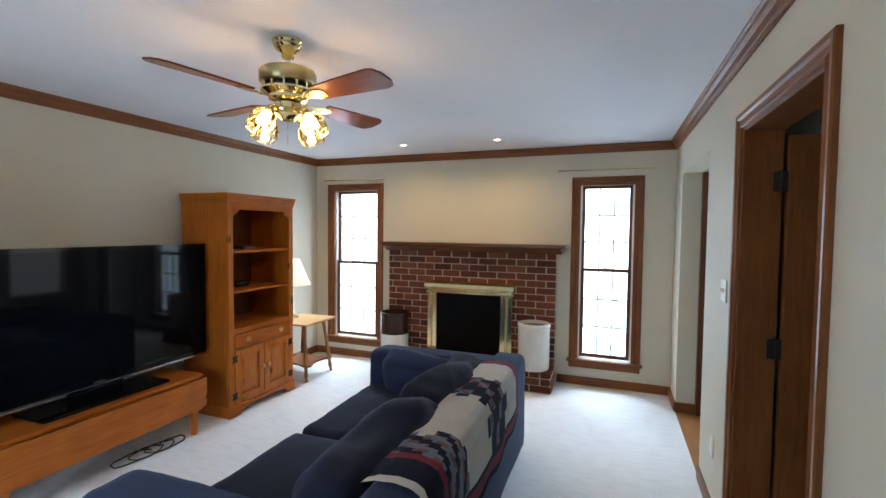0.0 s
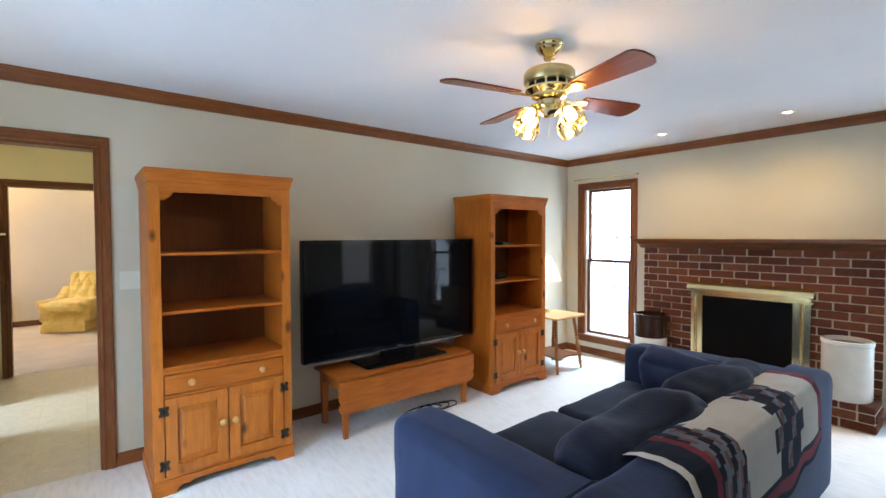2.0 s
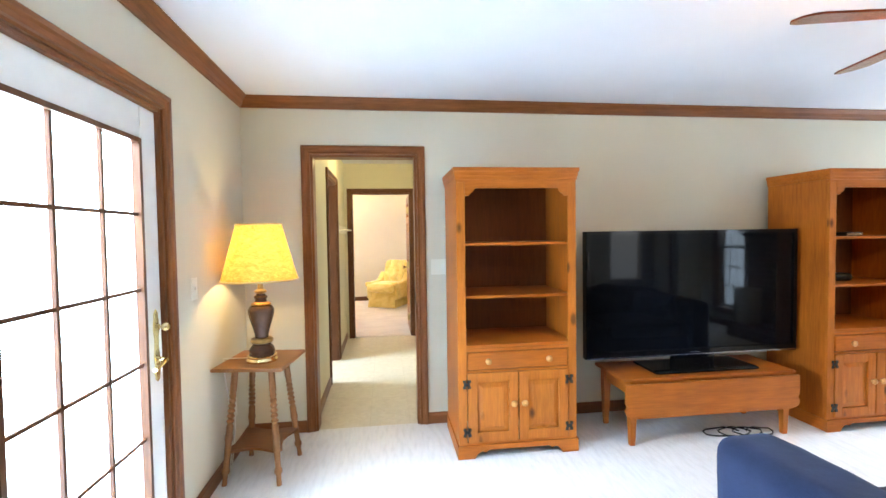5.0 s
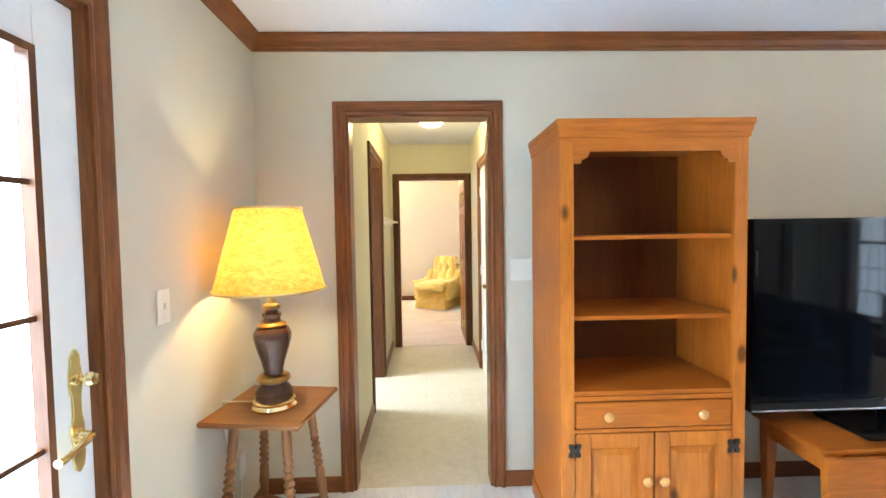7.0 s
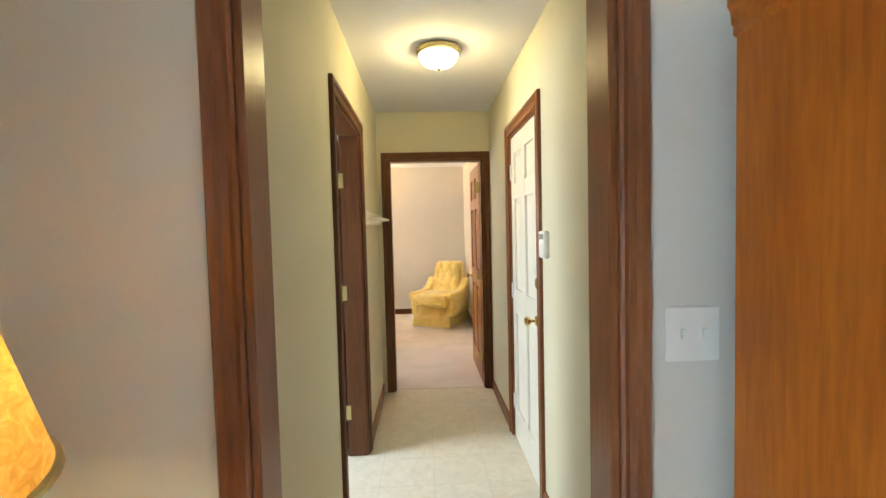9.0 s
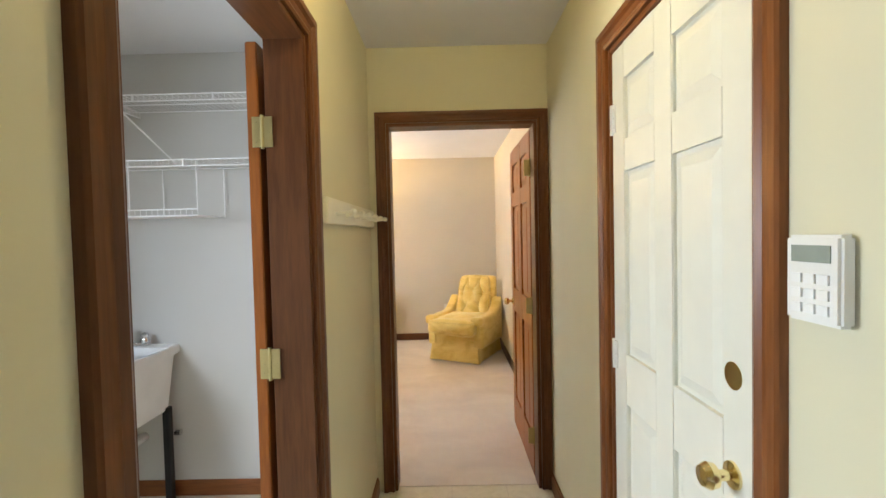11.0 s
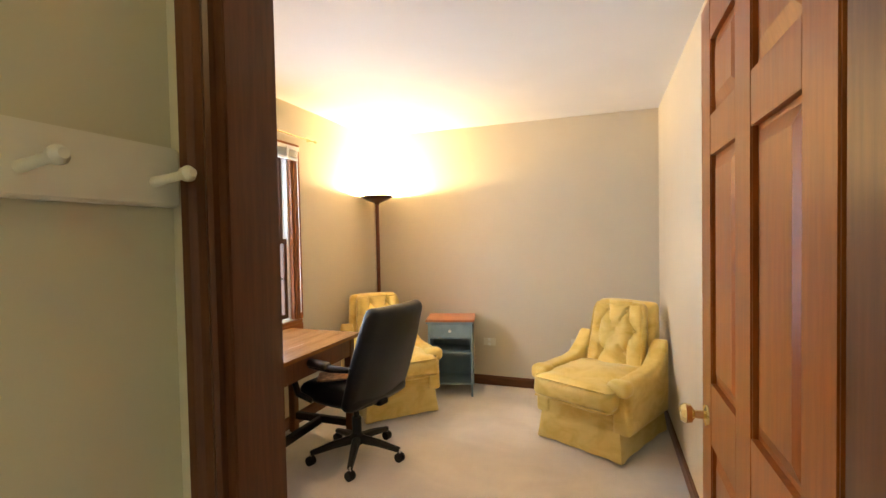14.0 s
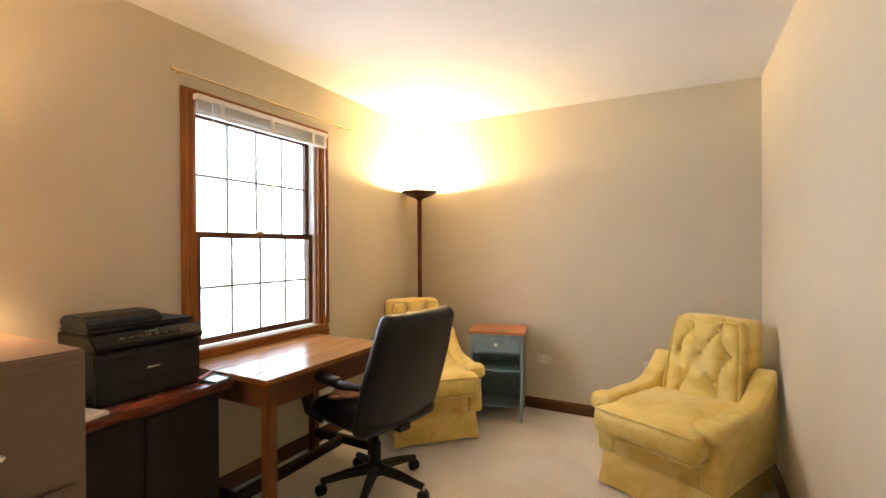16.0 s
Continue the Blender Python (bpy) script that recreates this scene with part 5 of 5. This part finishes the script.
# ---- office ----
def armchair(m, label):
    """Gold velvet club chair facing -y, tufted back, skirted base."""
    r = thing("armchair", label, "armchair", m, "gold velvet armchairs")
    part("base", soft(bmesh.new(), (0, .02, .21), (.56, .66, .24), .02, n=8, wrinkle=.004), VELVET, r, smooth=True)
    bm = bmesh.new()
    per = []
    for (x0, y0), (x1, y1) in (((-.28, -.325), (.28, -.325)), ((.28, -.325), (.28, .34)), ((.28, .34), (-.28, .34)), ((-.28, .34), (-.28, -.325))):
        for k in range(16):
            u = k / 16
            per.append((x0 + (x1 - x0) * u, y0 + (y1 - y0) * u, k))
    top = [bm.verts.new((x, y, .19)) for x, y, k in per]
    low = []
    for x, y, k in per:
        s = 1.035 + (.035 if k in (0, 1, 15) else 0) + .012 * math.sin(k * 1.3)
        low.append(bm.verts.new((x * s, y * s, .012)))
    for i in range(len(per)):
        bm.faces.new((top[i], top[(i + 1) % len(per)], low[(i + 1) % len(per)], low[i]))
    part("skirt", bm, VELVET, r, "pleated velvet skirt", smooth=True)
    part("seat_cushion", soft(bmesh.new(), (0, -.115, .395), (.555, .66, .15), .055, (0, .025, .035), 20, .016), VELVET, r, smooth=True)
    edge = [(-.25, -.42), (.25, -.42), (.272, -.39), (.272, .14)]
    for z in (.335, .458):
        part("cushion_piping", tube(bmesh.new(), [(-.272, .14, z), (-.272, -.39, z), *[(x, y - .022, z) if y == -.42 else (x, y, z) for x, y in edge]], .007, 6), VELVET, r, smooth=True)
    def bulge(s):
        def f(p):
            k = max(0, min(1, (p.y - .04) / .26))
            return (p.x + s * .005, p.y, p.z + (.17 * k ** 1.6 if p.z > .4 else 0))
        return f
    for s in (-1, 1):
        part("arm", soft(bmesh.new(), (s * .275, .0, .335), (.115, .64, .33), .03, (0, .006, .006), 14, .004, bulge(s)), VELVET, r, smooth=True)
        part("arm_front_roll", soft(bmesh.new(), (s * .277, -.31, .462), (.14, .12, .1), .04, n=10, wrinkle=.006), VELVET, r, smooth=True)
    def back_shape(p):
        k = (p.z - .38) / .56
        return (p.x * (1 - .2 * max(0, k)), p.y + .13 * k, p.z * .985)
    part("back_frame", soft(bmesh.new(), (0, .29, .58), (.54, .12, .66), .04, (0, 0, .01), 14, .005, back_shape), VELVET, r, smooth=True)
    buttons = [(x, z) for z in (.56, .72, .86) for x in ((-.09, .09) if z != .72 else (-.155, 0, .155))]
    folds = [(a, b) for a, b in itertools.combinations(buttons, 2) if math.dist(a, b) < .2 and a[1] != b[1]]
    folds += [(a, (a[0] * 1.5, a[1] + (.13 if a[1] > .7 else -.13))) for a in buttons if a[1] != .72]
    def gap(x, z, a, b):
        ux, uz = b[0] - a[0], b[1] - a[1]
        t = max(0, min(1, ((x - a[0]) * ux + (z - a[1]) * uz) / (ux * ux + uz * uz)))
        return math.hypot(x - a[0] - t * ux, z - a[1] - t * uz)
    def tuft(p):
        q = Vector(back_shape(p))
        if p.y < .22:
            d = min(math.hypot((p.x - bx), (p.z - bz)) for bx, bz in buttons)
            q.y += .035 * math.exp(-(d / .045) ** 2) - .01
            q.y += .022 * math.exp(-(min(gap(p.x, p.z, *k) for k in folds) / .012) ** 2)
        return q
    bc_ = part("back_cushion", soft(bmesh.new(), (0, .19, .665), (.45, .12, .5), .05, (0, .045, .01), 44, .006, tuft), VELVET, r, "button-tufted velvet back", smooth=True)
    for bx, bz in buttons:
        q = back_shape(Vector((bx, .12, bz)))
        part("button", turned([(0, -.006), (.01, -.003), (.012, .004)], (q[0], q[1] + .012, q[2]), 10, "y"), VELVET, bc_, smooth=True)
    pts = [back_shape(Vector((x, .135, z))) for x, z in ((-.215, .45), (-.22, .86), (-.2, .905), (.2, .905), (.22, .86), (.215, .45))]
    part("piping", tube(bmesh.new(), pts, .006, 6), VELVET, bc_, smooth=True)
    return r


ac = armchair(pose(0.205, 5.775, 0, 0, 0, -27), "gold velvet button-tufted armchair with skirted base")
copy_thing(ac, pose(-1.50, 5.86, 0, 0, 0, 45))

# torchiere
to = thing("floor_lamp", "lit bronze torchiere floor lamp in the corner", "floor lamp", pose(-1.85, 6.38, 0))
part("base", turned([(.11, 0), (.112, .012), (.1, .022), (.03, .03), (.016, .045)], seg=28), BRONZE, to, smooth=True)
part("pole", turned([(.019, .03), (.019, .86), (.022, .865), (.022, .88), (.018, .885), (.018, 1.1), (.021, 1.105), (.021, 1.12), (.0185, 1.125), (.0185, 1.74)], seg=16), wood("pole_finish", (0.08, 0.022, 0.01), (0.14, 0.04, 0.02), "z", 0.3), to, "reddish brown pole", smooth=True)
bm = bmesh.new()
lathe(bm, [(.02, 1.735), (.03, 1.75), (.1, 1.775), (.155, 1.808), (.16, 1.815), (.15, 1.812), (.1, 1.787), (.03, 1.765)], seg=36)
part("bowl", bm, BRONZE, to, "dark bronze uplight bowl", smooth=True)

# desk
dk = thing("desk", "wooden writing desk with plank top under the window", "desk", pose(-1.69, 4.78, 0))
for i in range(5):
    x0 = -.3 + i * .12
    part("top_plank", boxes((x0 + .0006, x0 + .1194, -.45, .45, .725, .75)), DESKTOP, dk, bevel=0.002)
part("apron", boxes((-.26, -.24, -.4, .4, .60, .725), (.24, .26, -.4, .4, .60, .725), (-.24, .24, -.4, -.38, .60, .725), (-.24, .24, .38, .4, .60, .725)), DESKLEG, dk)
for x in (-.24, .24):
    for y in (-.385, .385):
        part("leg", boxes((x - .026, x + .026, y - .026, y + .026, 0, .725)), DESKLEG, dk, bevel=0.004)
part("stretcher", boxes((-.02, .02, -.36, .36, .1, .15)), DARKWOOD["y"], dk, bevel=0.004)
for y in (-.385, .385):
    part("foot_rail", boxes((-.214, .214, y - .018, y + .018, .1, .15)), DARKWOOD["x"], dk, bevel=0.004)

# office chair, facing -x
oc = thing("office_chair", "black leather swivel office chair with worn seat", "office chair", pose(-1.285, 4.968, 0, 0, 0, -14))
for k in range(5):
    a = radians(18 + 72 * k)
    c, s = math.cos(a), math.sin(a)
    part("base_spoke", tube(bmesh.new(), [(.03 * c, .03 * s, .12), (.15 * c, .15 * s, .105), (.29 * c, .29 * s, .075)], [.03, .025, .018], 8), BLACK, oc, smooth=True)
    w = part("caster", turned([(.026, -.022), (.029, -.018), (.029, -.004), (.018, -.003), (.018, .003), (.029, .004), (.029, .018), (.026, .022)], (.29 * c, .29 * s, .03), 16, "y"), BLACK, oc, smooth=True)
    part("caster_stem", tube(bmesh.new(), [(.29 * c, .29 * s, .05), (.29 * c, .29 * s, .085)], .008, 8), STEEL, w)
part("hub", turned([(.04, .09), (.042, .15), (.03, .16)], seg=18), BLACK, oc, smooth=True)
part("gas_column", turned([(.03, .15), (.03, .26), (.018, .265), (.018, .39)], seg=16), BLACK, oc, smooth=True)
part("mechanism", boxes((-.13, .13, -.09, .09, .37, .405)), BLACK, oc, bevel=0.01)
part("seat", soft(bmesh.new(), (-.02, 0, .455), (.5, .5, .11), .05, (.01, .01, .025), 16, .008), LEATHER, oc, "worn black leather seat", smooth=True)
bm = bmesh.new()
soft(bm, (0, 0, 0), (.09, .53, .655), .045, (.02, .0, .0), 18, .004, lambda p: (p.x + .9 * (p.y * p.y) * -.35, p.y * (1 - .12 * max(0, p.z / .34)), p.z))
bmesh.ops.transform(bm, matrix=Matrix.Translation((.27, 0, .70)) @ Matrix.Rotation(radians(19), 4, "Y"), verts=bm.verts)
part("backrest", bm, LEATHER, oc, "tall black leather backrest", smooth=True)
part("back_bar", boxes((.12, .24, -.04, .04, .385, .42)), BLACK, oc, bevel=0.006)
for s in (-1, 1):
    pts = [(-.12, s * .25, .42), (-.2, s * .29, .46), (-.235, s * .3, .56), (-.2, s * .3, .64), (-.1, s * .3, .665), (.1, s * .295, .66), (.22, s * .26, .66)]
    part("arm_loop", tube(bmesh.new(), pts, [.018, .02, .022, .024, .024, .022, .016], 10), BLACK, oc, smooth=True)
    part("arm_pad", soft(bmesh.new(), (-.05, s * .3, .675), (.28, .06, .04), .02, n=8), LEATHER, oc, smooth=True)
    part("arm_bolt", turned([(.012, -.006), (.012, .006)], (.22, s * .27, .66), 10, "y"), STEEL, oc)
sp = single("seat_cloth", soft(bmesh.new(), (0, 0, .01), (.2, .16, .016), .008, n=8, wrinkle=.004), plain("flowered_cloth", (0.3, 0.16, 0.09), 0.9, var=0.6, scale=40), "crumpled flowered cloth on the chair seat", "cloth", pose(-1.38, 4.87, 0.535, 0, 0, 30))

# nightstand
ns = thing("nightstand", "blue-grey painted nightstand with orange wood top", "nightstand", pose(-1.095, 6.34, 0, 0, 0, 14))
part("top", boxes((-.215, .215, -.185, .175, .66, .68)), ORANGEWOOD, ns, bevel=0.004)
part("top_edge", boxes((-.21, .21, -.18, .17, .645, .66)), BLUEPAINT, ns)
sidep = [(-.17, 0), (-.155, 0), (-.15, .08), (-.1, .095), (.1, .095), (.15, .08), (.155, 0), (.17, 0), (.165, .12), (.145, .3), (.15, .42), (.168, .5), (.168, .645), (-.168, .645), (-.168, .5), (-.15, .42), (-.145, .3), (-.165, .12)]
for s in (-1, 1):
    a, b = sorted((s * .195, s * .178))
    part("side_panel", prism(bmesh.new(), sidep, a, b, "x"), BLUEPAINT, ns)
part("back_panel", boxes((-.178, .178, .135, .145, .1, .645)), BLUEPAINT, ns)
for z in (.1, .37, .505):
    part("shelf", boxes((-.177, .177, -.15, .134, z, z + .015)), BLUEPAINT, ns)
dr = part("drawer_front", boxes((-.176, .176, -.168, -.152, .525, .64)), BLUEPAINT, ns, bevel=0.003)
part("knob", turned([(.008, -.168), (.007, -.176), (.014, -.182), (.013, -.192), (0, -.195)], (0, 0, .583), 14, "y"), PLASTIC, dr, "white porcelain knob", smooth=True)

# dark cabinet with printer
cb = thing("cabinet", "dark wood cabinet with shaped mahogany top", "cabinet", pose(-1.80, 3.955, 0))
part("body", boxes((-.19, .17, -.32, .32, .05, .69)), DARKWOOD["z"], cb, bevel=0.004)
part("plinth", boxes((-.19, .15, -.3, .3, 0, .05)), DARKWOOD["y"], cb)
edge = [(.205 + .012 * math.sin(k * .55), -.36 + .72 * k / 24) for k in range(25)]
for z0, z1, g in ((.69, .705, -.012), (.705, .728, 0)):
    part("top", prism(bmesh.new(), [(-.19, -.36), *[(x + g, y) for x, y in edge], (-.19, .36)], z0, z1, "z"), MAHOG, cb, "mahogany top with a shaped edge", 0.003)
for s in (-1, 1):
    a, b = sorted((s * .006, s * .31))
    part("door", boxes((.17, .182, a, b, .08, .67)), DARKWOOD["z"], cb, bevel=0.003)
pt = thing("printer", "black multifunction laser printer on the cabinet", "printer", pose(-1.80, 4.03, 0.728) @ Matrix.Diagonal((1, 1, 1.16, 1)))
part("body", prism(bmesh.new(), [(-.17, 0), (.09, 0), (.098, .02), (.098, .165), (.09, .178), (-.17, .178)], -.205, .205, "y"), BLACK, pt, bevel=0.006)
part("control_panel", prism(bmesh.new(), [(-.17, .18), (.096, .18), (.116, .184), (.118, .2), (.07, .232), (-.17, .236)], -.21, .21, "y"), BLACKGLOSS, pt, bevel=0.004)
part("scanner_lid", boxes((-.168, .048, -.208, .208, .237, .252)), BLACK, pt, bevel=0.006)
part("document_feeder", prism(bmesh.new(), [(-.165, .252), (.05, .252), (.056, .262), (.044, .282), (.0, .292), (-.14, .292), (-.165, .28)], -.205, .07, "y"), BLACK, pt, bevel=0.006)
# flat dark plate on the front paints in the shade of the slot
part("output_slot", boxes((.0985, .1, -.16, .16, .128, .16)), SOOT_SHADE, pt, "dark plate painted as the shaded paper slot")
part("paper_drawer", boxes((.0985, .103, -.19, .19, .012, .075)), BLACK, pt, bevel=0.003)
part("badge", boxes((.0985, .1, -.02, .03, .1, .107)), STEEL, pt)
for k in range(8):
    part("button", boxes((.094, .102, -.12 + k * .033, -.104 + k * .033, .2135, .2195)), TANMETAL, pt)
part("display", boxes((.078, .088, -.02, .03, .222, .2285)), plain("grey_display", (0.16, 0.18, 0.17), 0.2), pt)
single("paper_stack", boxes((-.06, .06, -.09, .09, 0, .012)), PAPER, "small stack of white paper beside the printer", "paper", pose(-1.67, 3.74, 0.728, 0, 0, 12), bevel=0.001)
single("magazine", boxes((-.07, .07, -.05, .05, 0, .012)), PALELEAF, "glossy dark magazine lying on the cabinet", "magazine", pose(-1.68, 4.285, 0.728, 0, 0, 8), bevel=0.001)
single("red_pen", tube(bmesh.new(), [(0, -.06, .007), (0, .06, .007)], .006, 8), REDPLASTIC, "red plastic pen on a magazine", "pen", pose(-1.72, 4.27, 0.741, 0, 0, 30))

# filing cabinet
fcb = thing("filing_cabinet", "tan steel filing cabinet with chrome drawer pulls", "filing cabinet", pose(-1.60, 3.375, 0))
part("case", boxes((-.36, .34, -.235, .235, 0, 1.05)), TANMETAL, fcb, bevel=0.006)
for k in range(3):
    z0 = .05 + k * .33
    d = part("drawer", boxes((.341, .358, -.215, .215, z0, z0 + .31)), TANMETAL, fcb, bevel=0.004)
    part("label_holder", boxes((.3585, .362, -.04, .045, z0 + .2, z0 + .206), (.3585, .362, -.04, .045, z0 + .248, z0 + .254), (.3585, .362, -.04, -.034, z0 + .206, z0 + .248), (.3585, .362, .039, .045, z0 + .206, z0 + .248)), STEEL, d, "chrome label holder")
    part("handle", boxes((.3585, .378, -.06, .055, z0 + .11, z0 + .128)), STEEL, d, "chrome pull handle", 0.004)

lp = thing("table_lamp", "small lit lamp with cream shade on the filing cabinet", "table lamp", pose(-1.82, 3.28, 1.05))
part("base", turned([(.06, 0), (.062, .012), (.03, .03), (.035, .1), (.05, .15), (.03, .2), (.01, .22), (.01, .3)], seg=20), URN, lp, smooth=True)
bm = bmesh.new()
lathe(bm, [(.13, .27), (.08, .46)], seg=32)
for f in [f for f in bm.faces if len(f.verts) > 4]:
    bm.faces.remove(f)
part("shade", bm, SHADE_W, lp, "cream lamp shade", smooth=True)

# ---- bricks of the fireplace, last ----
def brick_mesh(w, d, h):
    bm = boxes((-d / 2, d / 2, -w / 2, w / 2, -h / 2, h / 2))
    finish(bm, 0.004)
    me = bpy.data.meshes.new("brick")
    bm.to_mesh(me)
    bm.free()
    me.materials.append(BRICK)
    return me


MESHES = {}
brng = random.Random(7)
def lay(w, x, y, z, d=.012, h=BH - .009):
    key = (round(w, 2), d)
    if w < .03:
        return
    if key not in MESHES:
        MESHES[key] = brick_mesh(key[0] - .009, d, h)
    b = new("brick", MESHES[key])
    b.parent = fp
    b.matrix_basis = pose(x - ox + brng.uniform(-.001, .001), y - oy, z + brng.uniform(-.001, .001), 0, 0, brng.uniform(-.4, .4))


def course(y0, y1, z, x, shift, d=.012):
    at = y0
    first = BW * (.5 if shift else 1.0)
    w = first
    while at < y1 - .02:
        w = min(w, y1 - at)
        lay(w, x, at + w / 2, z, d)
        at += w
        w = BW


rows = int((FZ - HZ) / BH)
for k in range(rows + 1):
    z = HZ + BH * (k + .5)
    if z + BH / 2 > FZ + .01:
        break
    if z < FBZ:
        course(FY0, FBY0, z, FX, k % 2)
        course(FBY1, FY1, z, FX, k % 2)
    else:
        course(FY0, FY1, z, FX, k % 2)
for k in range(2):
    z = BH * (k + .5) + .004
    course(FY0, FY1, z, 4.763, k % 2)
# header course and end faces of the hearth
y = FY0
while y < FY1 - .03:
    key = "cap"
    if key not in MESHES:
        MESHES[key] = brick_mesh(.095, .31, .05)
    b = new("brick", MESHES[key])
    b.parent = fp
    b.matrix_basis = pose(4.915 - ox, y + .052 - oy, HZ - .024)
    y += .1055
for k in range(2):
    for x in (4.82, 4.97):
        key = "end"
        if key not in MESHES:
            MESHES[key] = brick_mesh(.012, .14, BH - .012)
        for yy in (FY0, FY1):
            b = new("brick", MESHES[key])
            b.parent = fp
            b.matrix_basis = pose(x + (.03 if k else 0) - ox, yy - oy, BH * (k + .5) + .004)
